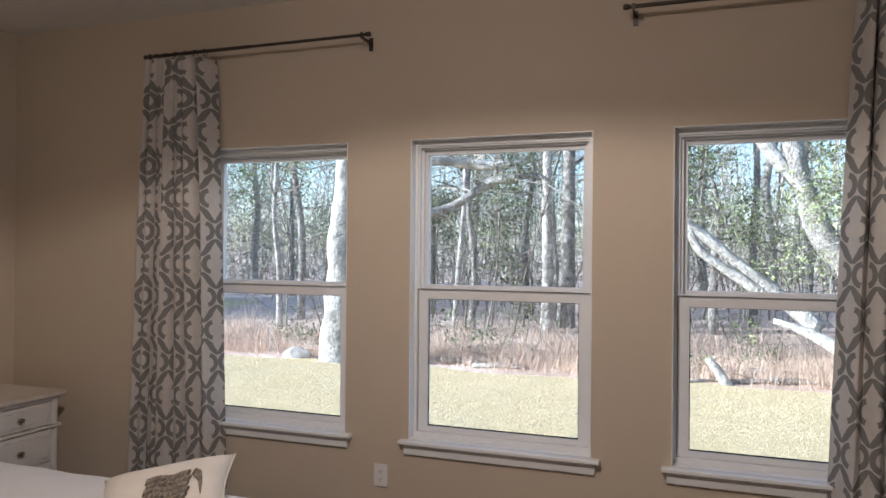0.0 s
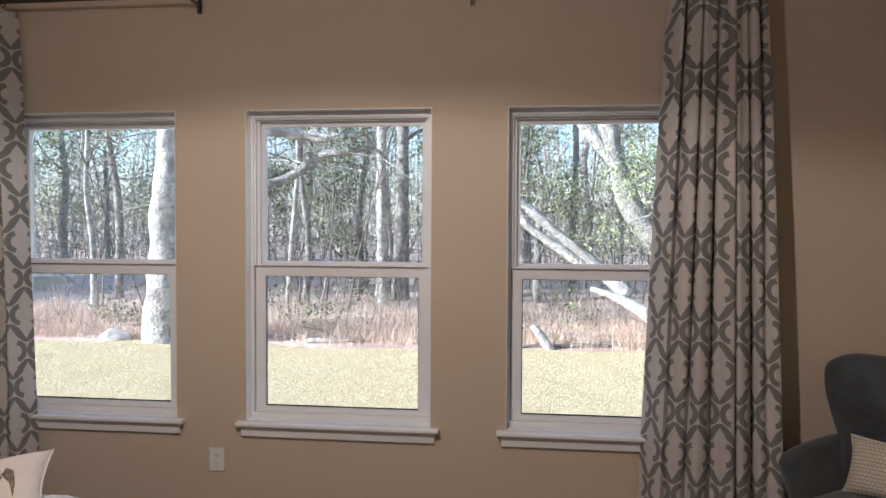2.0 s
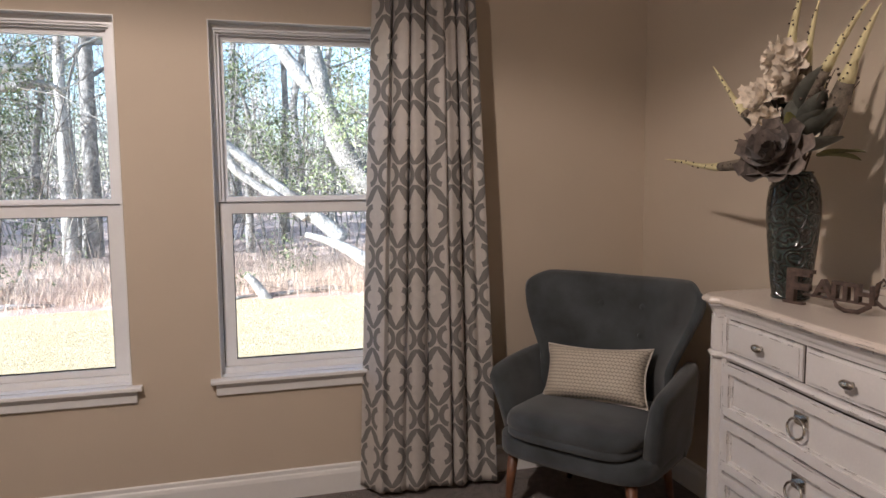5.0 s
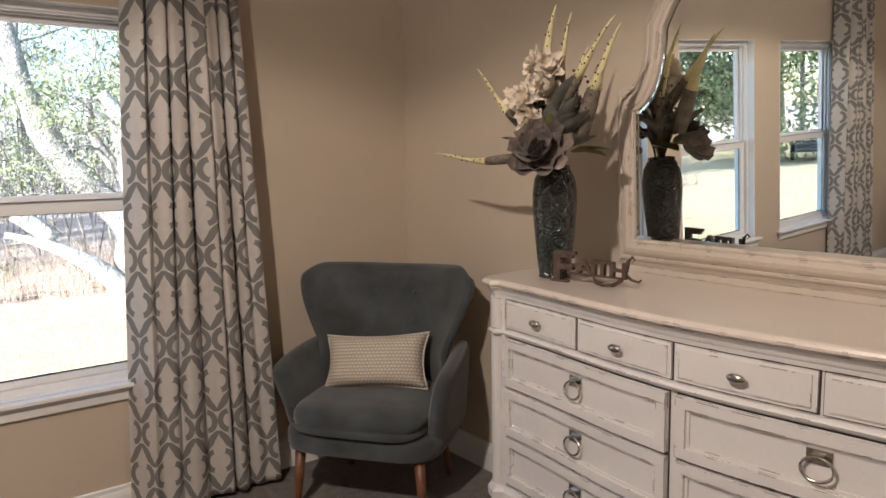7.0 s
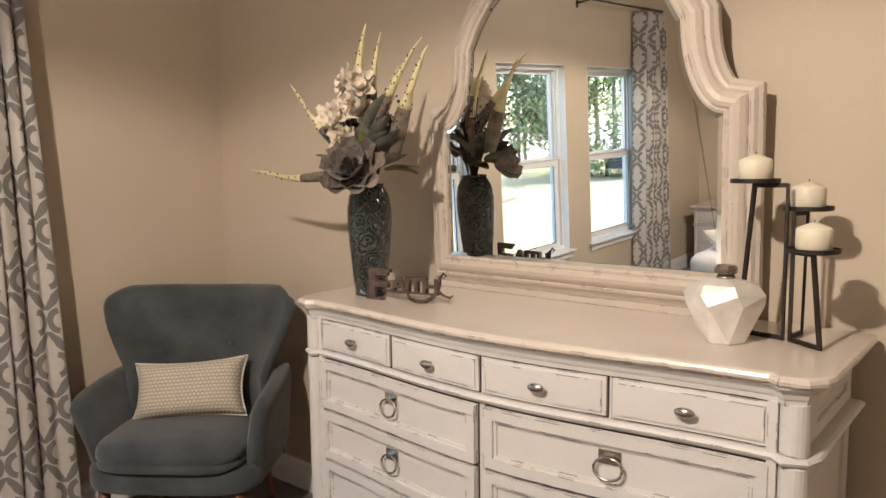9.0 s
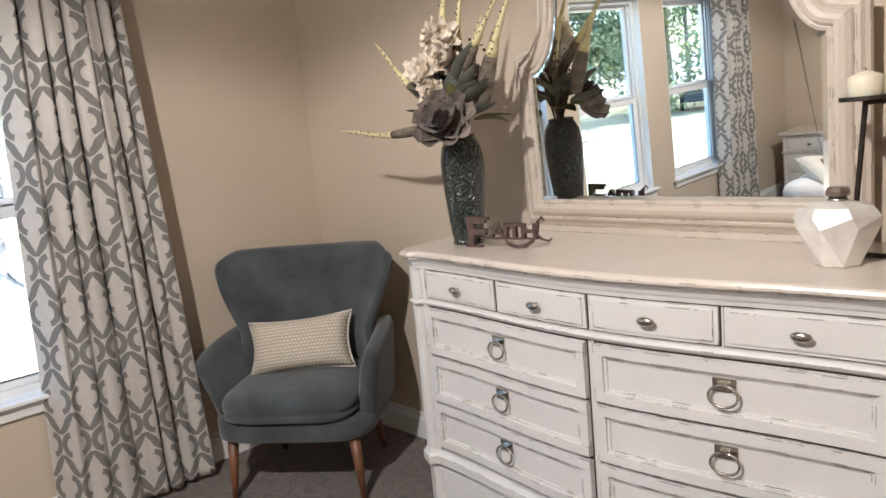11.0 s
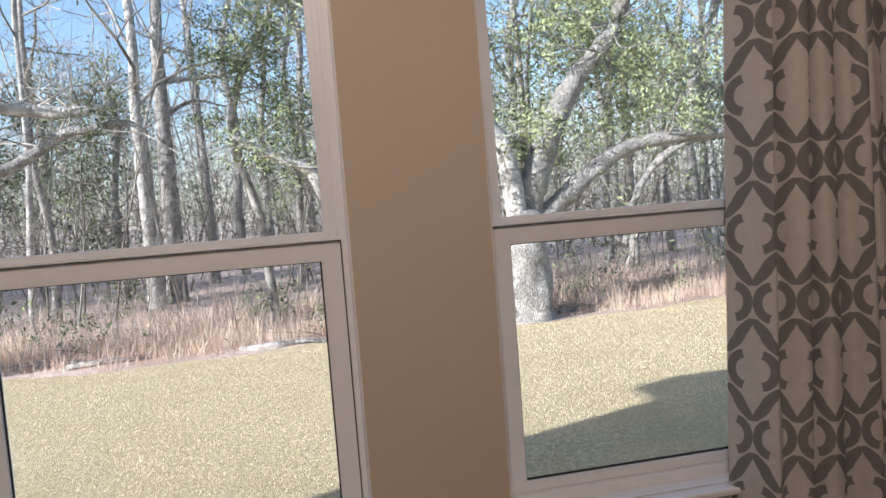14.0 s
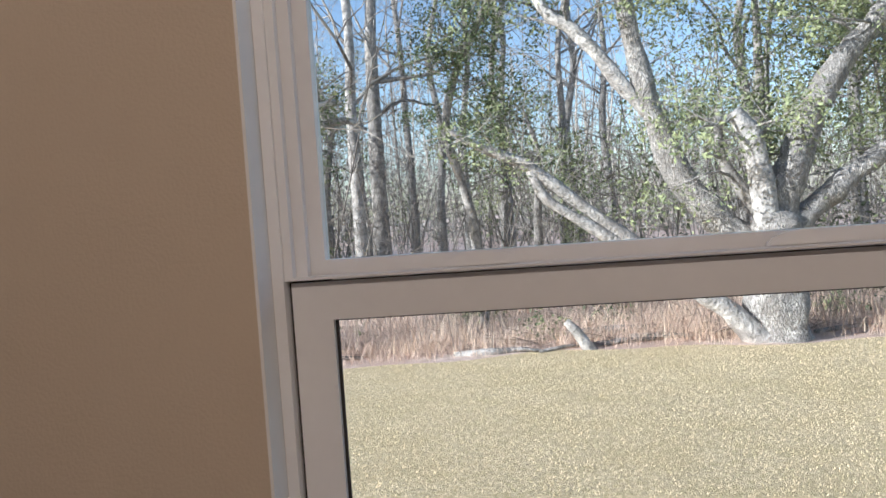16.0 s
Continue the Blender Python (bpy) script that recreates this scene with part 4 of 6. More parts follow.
LEAF_GREY = mat("grey_green_leaves", (0.165, 0.17, 0.142), 0.7, vary=0.25, scale=18, rand=0.25)
LEAF_OLIVE = mat("olive_leaves", (0.20, 0.19, 0.06), 0.65, vary=0.25, scale=18, rand=0.2)
STEM = mat("brown_stems", (0.09, 0.065, 0.05), 0.8, vary=0.2, scale=30)


def petal(bm, m, length, width, cup=0.3, curl=0.0, n=6, k=5, tip=0.985):
    """One leaf or petal with a cupped section, growing along x."""
    g = []
    for i in range(n + 1):
        s = i / n
        w = width * math.sin(math.pi * min(tip, s ** 0.8 * 0.95 + 0.06)) ** 0.6
        row = []
        for j in range(k):
            t = j / (k - 1) * 2 - 1
            row.append(bm.verts.new(m @ Vector((length * s, t * w / 2, cup * w * t * t * 0.7 + curl * length * s * s))))
        g.append(row)
    for a, b in zip(g, g[1:]):
        for j in range(k - 1):
            bm.faces.new((a[j], a[j + 1], b[j + 1], b[j]))


flowers = thing("silk_flowers", pose(VX, VY, TOPZ + 0.36), "arrangement of dried and silk flowers standing in the vase", "flowers")
rng = random.Random(12)


def spike(tip, base, fat=0.018):
    """A long tapering spotted leaf from base to tip, taupe at its foot and pale towards its tip."""
    a, b = Vector(base), Vector(tip)
    side = (b - a).cross(Vector((1, 0, 0.2))).normalized()
    pts, rad = [], []
    for i in range(17):
        s = i / 16
        pts.append(a.lerp(b, s) + side * 0.016 * math.sin(s * math.pi) + Vector((0, 0, 0.004 * math.sin(9 * s))))
        rad.append(fat * (1 - s) ** 0.62 * (0.8 + 0.5 * math.sin(math.pi * min(1, s * 1.6))) + 0.0008)
    sp = part("spiky_leaf", tube(pts[7:], rad[7:], 8), SPIKE, flowers, "pale yellow spotted spiky leaf", smooth=True)
    part("leaf_foot", tube(pts[:8], rad[:8], 8), SPIKE_BASE, sp, "taupe foot of the spiky leaf", smooth=True)
    bm = bmesh.new()
    for i in range(3, 15):
        for q_ in range(1 + i % 2):
            p = pts[i] + Vector((-rad[i] * 0.9, rng.uniform(-0.8, 0.8) * rad[i], rng.uniform(-0.008, 0.008)))
            bmesh.ops.create_icosphere(bm, subdivisions=1, radius=0.0032, matrix=Matrix.Translation(p))
    tagged(part("spots", bm, SPOT, sp), kind="stuff")


spike((-0.02, 0.646, 0.068), (0.0, 0.10, 0.045), 0.017)
spike((-0.02, 0.375, 0.376), (0.0, 0.08, 0.10))
spike((-0.02, -0.024, 0.535), (0.0, 0.05, 0.22), 0.026)
spike((-0.02, -0.091, 0.501), (0.02, 0.0, 0.18))
spike((-0.02, -0.266, 0.462), (0.0, -0.01, 0.16))
spike((0.02, -0.255, 0.445), (0.02, -0.10, 0.11), 0.026)
spike((0.05, -0.10, 0.40), (0.03, -0.02, 0.12), 0.014)


def bloom(c, r, mat_, name, label, n, tilt=0.5, face=Vector((-0.7, -0.4, 0.4)), layers=3, open_=1.0, width=0.75):
    bm = bmesh.new()
    q_ = face.normalized().to_track_quat("Z", "X").to_matrix().to_4x4()
    for l in range(layers):
        cnt = n - l
        for i in range(cnt):
            az = 360 * i / cnt + 27 * l + rng.uniform(-8, 8)
            el = (12 + 26 * l) * open_ + rng.uniform(-7, 7)
            m = Matrix.Translation(c) @ q_ @ pose(0, 0, 0.004 * l, 0, -el, az)
            petal(bm, m, r * (1 - 0.2 * l) * rng.uniform(0.9, 1.1), r * width * (1 - 0.15 * l), 0.45, 0.25, tip=0.90)
    ob = part(name, bm, mat_, flowers, label, smooth=True)
    return ob


bloom(Vector((-0.095, -0.03, 0.055)), 0.115, PETAL_DUSK, "magnolia", "large dusky brown magnolia bloom", 9, layers=4, width=0.85)
for i in range(7):
    c = Vector((-0.05 + rng.uniform(-0.02, 0.02), 0.085 + rng.uniform(-0.05, 0.05), 0.195 + rng.uniform(-0.06, 0.06)))
    bloom(c, 0.052, PETAL_CREAM, "cream_blossom", "cluster of cream silk blossoms", 6, face=Vector((-0.8, rng.uniform(-0.7, 0.9), rng.uniform(-0.3, 0.6))), layers=2)
for i in range(9):
    c = Vector((-0.03 + rng.uniform(-0.02, 0.02), -0.002 + rng.uniform(-0.04, 0.045), 0.325 + rng.uniform(-0.075, 0.085)))
    bloom(c, 0.054, PETAL_CREAM, "cream_blossom", "cluster of cream silk blossoms", 6, face=Vector((-0.8, rng.uniform(-0.8, 0.8), rng.uniform(-0.3, 0.6))), layers=2)
for i in range(20):
    az = rng.uniform(0, 360)
    el = rng.uniform(30, 78)
    bm = bmesh.new()
    m = Matrix.Translation((0, 0, 0.01)) @ pose(0, 0, rng.uniform(0, 0.10), 0, -el, az) @ Matrix.Translation((0.03, 0, 0))
    petal(bm, m, rng.uniform(0.09, 0.13), rng.uniform(0.055, 0.085), 0.3, rng.uniform(-0.3, 0.1))
    part("leaf", bm, LEAF_GREY if i % 3 else LEAF_OLIVE, flowers, "", smooth=True)
for y, z, el, az in ((0.16, 0.09, 8, 110), (-0.10, 0.12, 25, 250), (-0.13, 0.08, 10, 262), (-0.09, 0.2, 50, 270)):
    bm = bmesh.new()
    petal(bm, pose(-0.02, y * 0.4, z, 0, -el, az), 0.135, 0.085, 0.25, 0.05, 8, 7)
    part("leaf", bm, LEAF_GREY, flowers, "broad grey-green silk leaf", smooth=True)
for dx, dy, el in ((0.10, -0.10, 15), (0.12, -0.05, 5)):
    bm = bmesh.new()
    petal(bm, pose(dx * 0.5, dy * 0.5, 0.06, 0, -el, -75), 0.12, 0.085, 0.2, -0.2, 8, 7)
    part("leaf", bm, LEAF_OLIVE, flowers, "broad yellow-green silk leaf", smooth=True)
for y, z, el, az, ln in ((-0.05, 0.10, 30, 268, 0.15), (-0.06, 0.14, 46, 262, 0.12), (-0.05, 0.07, 8, 270, 0.15), (0.07, 0.15, 10, 92, 0.15), (0.05, 0.20, 40, 84, 0.10)):
    bm = bmesh.new()
    petal(bm, pose(-0.02, y, z, 0, -el, az), ln, 0.085, 0.3, 0.12, 8, 7)
    part("leaf", bm, LEAF_GREY, flowers, "broad grey-green silk leaf", smooth=True)
bm = bmesh.new()
for i in range(9):
    a = Vector((0.0, 0.0, 0.0))
    b = Vector((rng.uniform(-0.05, 0.14), rng.uniform(-0.17, 0.05), rng.uniform(0.22, 0.36)))
    mid = a.lerp(b, 0.5) + Vector((0, rng.uniform(-0.02, 0.02), 0.03))
    tube([a, mid, b], [0.003, 0.0022, 0.0012], 6, bm)
    for k in range(7):
        p = mid.lerp(b, k / 6) + Vector((rng.uniform(-0.02, 0.02), rng.uniform(-0.02, 0.02), rng.uniform(-0.01, 0.02)))
        bmesh.ops.create_icosphere(bm, subdivisions=1, radius=rng.uniform(0.004, 0.0065), matrix=Matrix.Translation(p))
part("berry_sprays", bm, STEM, flowers, "brown twigs with small berries", smooth=True)
bm = bmesh.new()
for i in range(14):
    b = Vector((rng.uniform(-0.04, 0.05), rng.uniform(-0.06, 0.07), rng.uniform(0.1, 0.25)))
    tube([Vector((rng.uniform(-0.02, 0.02), rng.uniform(-0.02, 0.02), -0.12)), b], [0.003, 0.003], 6, bm)
part("stems", bm, STEM, flowers)

# lettered ornament
RUST = mat("rusty_cast_metal", (0.11, 0.075, 0.06), 0.65, metal=0.3, vary=0.35, scale=60, bump=0.4, bump_scale=300)


def letters(text, size, depth, name):
    c = bpy.data.curves.new(name, "FONT")
    c.body, c.size, c.extrude, c.bevel_depth, c.offset = text, size, depth / 2, 0.0008, size * 0.018
    tmp = new(name, c)
    dg = bpy.context.evaluated_depsgraph_get()
    me = bpy.data.meshes.new_from_object(tmp.evaluated_get(dg))
    bpy.data.objects.remove(tmp)
    me.materials.clear()
    me.materials.append(RUST)
    return me


faith = thing("letter_ornament", pose(2.44, -1.495, TOPZ, 0, 0, -82) @ Matrix.Diagonal((1.36, 1, 1.04, 1)), "rusty cast metal ornament that spells FAITH beside the vase", "ornament")


def letter(text, x, z, size):
    ob = new("letter", letters(text, size, 0.014, "letter"))
    ob.parent, ob.matrix_local = faith, pose(x, 0, z, 90, 0, 0)
    return ob


letter("F", -0.012, 0.001, 0.135)
for ch, x in (("A", 0.060), ("I", 0.099), ("T", 0.112), ("H", 0.148)):
    letter(ch, x, 0.032, 0.066)
part("top_bar", boxes((-0.004, 0.058, -0.008, 0.008, 0.0885, 0.0985)), RUST, faith, bevel=0.001)
part("serif_foot", boxes((-0.012, 0.036, -0.009, 0.009, 0.0, 0.007)), RUST, faith, bevel=0.001)
part("bridge", boxes((0.035, 0.185, -0.005, 0.005, 0.028, 0.034)), RUST, faith, bevel=0.001)
part("scroll", tube([(0.105, 0, 0.026), (0.112, 0, 0.012), (0.130, 0, 0.0055), (0.158, 0, 0.008), (0.180, 0, 0.026), (0.192, 0, 0.055), (0.196, 0, 0.085), (0.206, 0, 0.098), (0.213, 0, 0.090), (0.206, 0, 0.082)], [0.003, 0.005, 0.0055, 0.006, 0.006, 0.0055, 0.005, 0.004, 0.003, 0.002], 8), RUST, faith, smooth=True)
part("scroll", tube([(0.190, 0, 0.045), (0.205, 0, 0.030), (0.222, 0, 0.026), (0.230, 0, 0.034)], [0.004, 0.004, 0.0035, 0.002], 8), RUST, faith, smooth=True)

# faceted mercury-glass bottle
MERCURY = mat("mercury_glass", (0.86, 0.83, 0.79), 0.46, metal=0.4, vary=0.10, scale=14, bump=0.08, bump_scale=40, coat=0.5)
bottle = thing("mercury_glass_bottle", pose(2.53, -2.61, TOPZ, 0, 0, -62), "faceted silver mercury-glass bottle with a stopper", "bottle")
secs = []
for z, a, b, tw in ((0.0, 0.050, 0.040, 44), (0.004, 0.055, 0.044, 44), (0.092, 0.092, 0.060, 8), (0.118, 0.096, 0.060, -4), (0.140, 0.080, 0.048, -8), (0.150, 0.040, 0.030, -8), (0.153, 0.022, 0.022, -8)):
    c, s = math.cos(radians(tw)), math.sin(radians(tw))
    ring_ = [(a * math.cos(2 * math.pi * (i_ + 0.5) / 7), b * 1.12 * math.sin(2 * math.pi * (i_ + 0.5) / 7)) for i_ in range(7)]
    secs.append([(x * c - y * s, x * s + y * c, z) for x, y in ring_])
part("body", loft(secs), MERCURY, bottle, bevel=0.009)
part("collar", lathe([(0.021, 0.151), (0.023, 0.156), (0.020, 0.161)], 20), NICKEL, bottle, smooth=True)
part("stopper", lathe([(0.018, 0.1615), (0.026, 0.166), (0.027, 0.176), (0.022, 0.185), (0.010, 0.187)], 8), mat("smoky_stopper", (0.16, 0.12, 0.09), 0.2, vary=0.2, coat=0.5), bottle, "smoky faceted stopper")

# candle holders
IRON = mat("dark_iron", (0.055, 0.045, 0.04), 0.5, metal=0.7, vary=0.25, scale=40, bump=0.2, bump_scale=200)
WAX = mat("ivory_wax", (0.80, 0.74, 0.60), 0.45, vary=0.03, scale=20)
WAX.node_tree.nodes["Principled BSDF"].inputs["Subsurface Weight"].default_value = 0.3
WAX.node_tree.nodes["Principled BSDF"].inputs["Subsurface Radius"].default_value = (0.02, 0.012, 0.006)
holder = thing("candle_holder", pose(2.62, -2.728, TOPZ), "three-tier dark iron candle holder of slim angled bars", "candle holder")


def bar(a, b, w=0.0035):
    a, b = Vector(a), Vector(b)
    d = (b - a)
    m = Matrix.Translation(a) @ d.to_track_quat("Z", "X").to_matrix().to_4x4()
    return box(bmesh.new(), -w, w, -w * 0.6, w * 0.6, 0, d.length, m)


def tier(h, out, foot):
    """One flat bar frame: upright at the hub, arm under the plate, slanted leg and base bar; out and foot: plan offsets from the hub."""
    cx, cy = out
    d = Vector((cx, cy, 0)).normalized() * 0.010
    part("upright", bar((d.x, d.y, 0.0005), (d.x, d.y, h - 0.008), 0.0055), IRON, holder)
    part("arm", bar((d.x, d.y, h - 0.012), (cx, cy, h - 0.012), 0.0055), IRON, holder)
    part("leg", bar((foot[0], foot[1], 0.0005), (cx, cy, h - 0.0065), 0.0055), IRON, holder)
    part("base_bar", bar((d.x, d.y, 0.006), (foot[0], foot[1], 0.006), 0.0055), IRON, holder)
    part("plate", lathe([(0.054, h - 0.007), (0.057, h - 0.005), (0.057, h + 0.004), (0.054, h + 0.004), (0.053, h), (0.001, h - 0.001)], 32, m=pose(cx, cy, 0)), IRON, holder)
    candle = thing("pillar_candle", pose(2.62 + cx, -2.728 + cy, TOPZ + h + 0.0004), "short ivory pillar candle on the iron holder", "candle", "pillar candles")
    part("wax", lathe([(0.036, 0.0), (0.0385, 0.003), (0.0385, 0.046), (0.036, 0.050), (0.012, 0.060), (0.003, 0.062)], 28), WAX, candle, smooth=True)
    part("wick", tube([(0, 0, 0.061), (0.001, 0, 0.068)], 0.0012, 6), SLOT, candle)


tier(0.385, (0.0, 0.085), (0.02, 0.120))
tier(0.318, (0.065, -0.020), (0.095, -0.010))
tier(0.228, (-0.045, -0.060), (-0.060, -0.085))

# ---------------------------------------------------------------- the yard
EDGE = 10.0                        # where the lawn ends


def ground_z(x, y):
    if y < EDGE:
        return -0.18 - 0.06 * max(y, 0)
    if x < -12:
        return -0.78
    return -0.78 + 0.03 * min(y - EDGE, 22) + 0.05 * noise.noise(Vector((x * 0.4, y * 0.4, 0))) * min(1, y - EDGE)


def edge_y(x):
    side = min(1.0, max(0.0, (-13.5 - x) / 5))
    return EDGE + 15 * side * side * (3 - 2 * side) + 0.25 * math.sin(x * 0.9 + 0.5) + 0.12 * math.sin(x * 2.7)


def patchy(m, scale, other, lo=0.45, hi=0.6):
    """Blends a second colour into a material in broad patches."""
    nt = m.node_tree
    b = nt.nodes["Principled BSDF"]
    co, nz, rp, mix = nt.nodes.new("ShaderNodeTexCoord"), nt.nodes.new("ShaderNodeTexNoise"), nt.nodes.new("ShaderNodeMapRange"), nt.nodes.new("ShaderNodeMix")
    nz.inputs["Scale"].default_value = scale
    nz.inputs["Detail"].default_value = 5
    nt.links.new(co.outputs["Object"], nz.inputs["Vector"]), nt.links.new(nz.outputs[0], rp.inputs[0])
    rp.inputs[1].default_value, rp.inputs[2].default_value = lo, hi
    mix.data_type = "RGBA"
    nt.links.new(rp.outputs[0], mix.inputs["Factor"]), nt.links.new(b.inputs["Base Color"].links[0].from_socket, mix.inputs["A"])
    mix.inputs["B"].default_value = (*other, 1)
    nt.links.new(mix.outputs["Result"], b.inputs["Base Color"])
    return m


def furrowed(m):
    """Long upright furrows cut into bark."""
    nt = m.node_tree
    b = nt.nodes["Principled BSDF"]
    co, mp, vo = nt.nodes.new("ShaderNodeTexCoord"), nt.nodes.new("ShaderNodeMapping"), nt.nodes.new("ShaderNodeTexVoronoi")
    mp.inputs["Scale"].default_value = (1, 1, 0.22)
    vo.feature, vo.inputs["Scale"].default_value = "DISTANCE_TO_EDGE", 36
    nz = nt.nodes.new("ShaderNodeTexNoise")
    nz.inputs["Scale"].default_value = 5
    nt.links.new(co.outputs["Object"], nz.inputs["Vector"])
    warp = nt.nodes.new("ShaderNodeVectorMath")
    warp.operation, warp.inputs[1].default_value = "MULTIPLY_ADD", (0.12, 0.12, 0.12)
    nt.links.new(nz.outputs["Color"], warp.inputs[0]), nt.links.new(co.outputs["Object"], warp.inputs[2])
    nt.links.new(warp.outputs[0], mp.inputs[0]), nt.links.new(mp.outputs[0], vo.inputs["Vector"])
    rg = nt.nodes.new("ShaderNodeMapRange")
    rg.inputs[2].default_value = 0.16
    nt.links.new(vo.outputs["Distance"], rg.inputs[0])
    mix = nt.nodes.new("ShaderNodeMix")
    mix.data_type = "RGBA"
    mix.inputs["A"].default_value = (0.27, 0.245, 0.22, 1)
    nt.links.new(rg.outputs[0], mix.inputs["Factor"]), nt.links.new(b.inputs["Base Color"].links[0].from_socket, mix.inputs["B"])
    nt.links.new(mix.outputs["Result"], b.inputs["Base Color"])
    bp_ = nt.nodes.new("ShaderNodeBump")
    bp_.inputs["Strength"].default_value, bp_.inputs["Distance"].default_value = 0.8, 0.025
    nt.links.new(rg.outputs[0], bp_.inputs["Height"]), nt.links.new(b.inputs["Normal"].links[0].from_socket, bp_.inputs["Normal"])
    nt.links.new(bp_.outputs[0], b.inputs["Normal"])
    return m


LAWN = patchy(patchy(mat("winter_lawn", (0.78, 0.63, 0.40), 0.95, vary=0.30, scale=28, bump=1.0, bump_scale=110, spec=0.1, relief=0.02), 1.2, (0.62, 0.50, 0.30)), 22, (0.54, 0.44, 0.255), 0.50, 0.60)
GRASS = mat("winter_grass_blades", (0.78, 0.63, 0.41), 0.95, vary=0.2, scale=1.5, rand=0.55, spec=0.05, dark=(0.42, 0.36, 0.20))
LITTER = patchy(mat("leaf_litter", (0.72, 0.55, 0.45), 0.95, vary=0.3, scale=5, bump=1.0, bump_scale=30), 0.5, (0.54, 0.39, 0.31))
STRAW = mat("dry_broomsedge", (0.88, 0.67, 0.50), 0.95, vary=0.2, scale=1.2, rand=0.5, dark=(0.60, 0.45, 0.36))
TWIG = mat("bare_twigs", (0.46, 0.42, 0.36), 0.95, vary=0.2, scale=3, rand=0.6, spec=0.1, dark=(0.18, 0.16, 0.14))
BARK = furrowed(patchy(mat("grey_bark", (0.58, 0.545, 0.495), 0.95, vary=0.35, scale=6, bump=1.0, bump_scale=20, relief=0.04), 2.5, (0.36, 0.335, 0.30), 0.5, 0.65))
PALE = patchy(mat("pale_weathered_bark", (0.56, 0.525, 0.48), 0.95, vary=0.35, scale=7, bump=1.0, bump_scale=20, relief=0.04), 3.0, (0.29, 0.265, 0.24), 0.50, 0.68)
DARKBARK = mat("dark_bark", (0.40, 0.37, 0.335), 0.95, vary=0.4, scale=7, bump=1.0, bump_scale=20, relief=0.04)
OAKLEAF = mat("live_oak_leaves", (0.29, 0.32, 0.17), 0.8, vary=0.25, scale=1.5, rand=0.5, spec=0.12, dark=(0.11, 0.14, 0.07))
EVERGREEN = mat("shrub_leaves", (0.24, 0.27, 0.13), 0.7, vary=0.25, scale=1.0, rand=0.6, dark=(0.10, 0.12, 0.06))
ROCK = mat("pale_stone", (0.55, 0.50, 0.45), 0.9, vary=0.2, scale=8, bump=0.8, bump_scale=30)

# one sheet of ground to the horizon
xs = [-900, -300, -120, -60] + [-40 + i * 1.0 for i in range(81)] + [60, 120, 300, 900]
ys = [-600, -200, -60, -20, -6, 0] + [0.5 * i for i in range(1, 20)] + [9.75, 10.25] + [10.5 + i * 1.0 for i in range(40)] + [60, 90, 200, 900]


def sheet(xs, ys, zf):
    vs = [(x, y, zf(x, y)) for y in ys for x in xs]
    w = len(xs)
    fs = [(j * w + i, j * w + i + 1, (j + 1) * w + i + 1, (j + 1) * w + i) for j in range(len(ys) - 1) for i in range(w - 1)]
    me = bpy.data.meshes.new("sheet")
    me.from_pydata(vs, [], fs)
    me.shade_smooth()
    return me


me = sheet(xs, ys, lambda x, y: ground_z(x, y) if y > EDGE - 0.6 else ground_z(x, y) - 0.02)
me.materials.append(LITTER)
tagged(new("ground", me), "brown leaf-littered ground under the woods", "ground", "", "structure")
lx = [-60 + 0.5 * i for i in range(173)]
vs = [(x, 0.17 + (edge_y(x) - 0.17) * s, ground_z(x, 0.17 + (edge_y(x) - 0.17) * s if x < -12 else min(EDGE - 0.01, 0.17 + (edge_y(x) - 0.17) * s)) + 0.012) for s in [i / 24 for i in range(25)] for x in lx]
w = len(lx)
me = bpy.data.meshes.new("lawn")
me.from_pydata(vs, [], [(j * w + i, j * w + i + 1, (j + 1) * w + i + 1, (j + 1) * w + i) for j in range(24) for i in range(w - 1)])
me.shade_smooth()
me.materials.append(LAWN)
tagged(new("lawn", me), "mown winter lawn, yellow with green patches", "lawn", "", "structure")


def blades(name, mat_, label, category, spots, seed):
    """Many thin bent blades joined in one mesh; spots: x, y, height, width, spread."""
    g = np.random.default_rng(seed)
    a = np.asarray(spots, float)
    n = len(a)
    z = np.array([ground_z(x, y) for x, y in a[:, :2]])
    az = g.uniform(0, 2 * np.pi, n)
    lean = a[:, 4] * g.normal(0, 1, n)
    dx, dy = np.cos(az), np.sin(az)
    base = np.stack([a[:, 0], a[:, 1], z], 1)
    side = np.stack([-dy, dx, 0 * dx], 1) * (a[:, 3] / 2)[:, None]
    out = np.stack([dx, dy, 0 * dx], 1) * (lean * a[:, 2])[:, None]
    up = np.stack([0 * dx, 0 * dx, a[:, 2]], 1)
    v = np.stack([base - side, base + side, base + out * 0.35 + up * 0.6 + side * 0.7, base + out * 0.35 + up * 0.6 - side * 0.7, base + out + up], 1).reshape(-1, 3)
    i = np.arange(n)[:, None] * 5
    quads, tris = (i + [0, 1, 2, 3]).tolist(), (i + [3, 2, 4]).tolist()
    me = bpy.data.meshes.new(name)
    me.from_pydata(v.tolist(), [], quads + tris)
    me.materials.append(mat_)
    return tagged(new(name, me), label, category, "", "stuff")


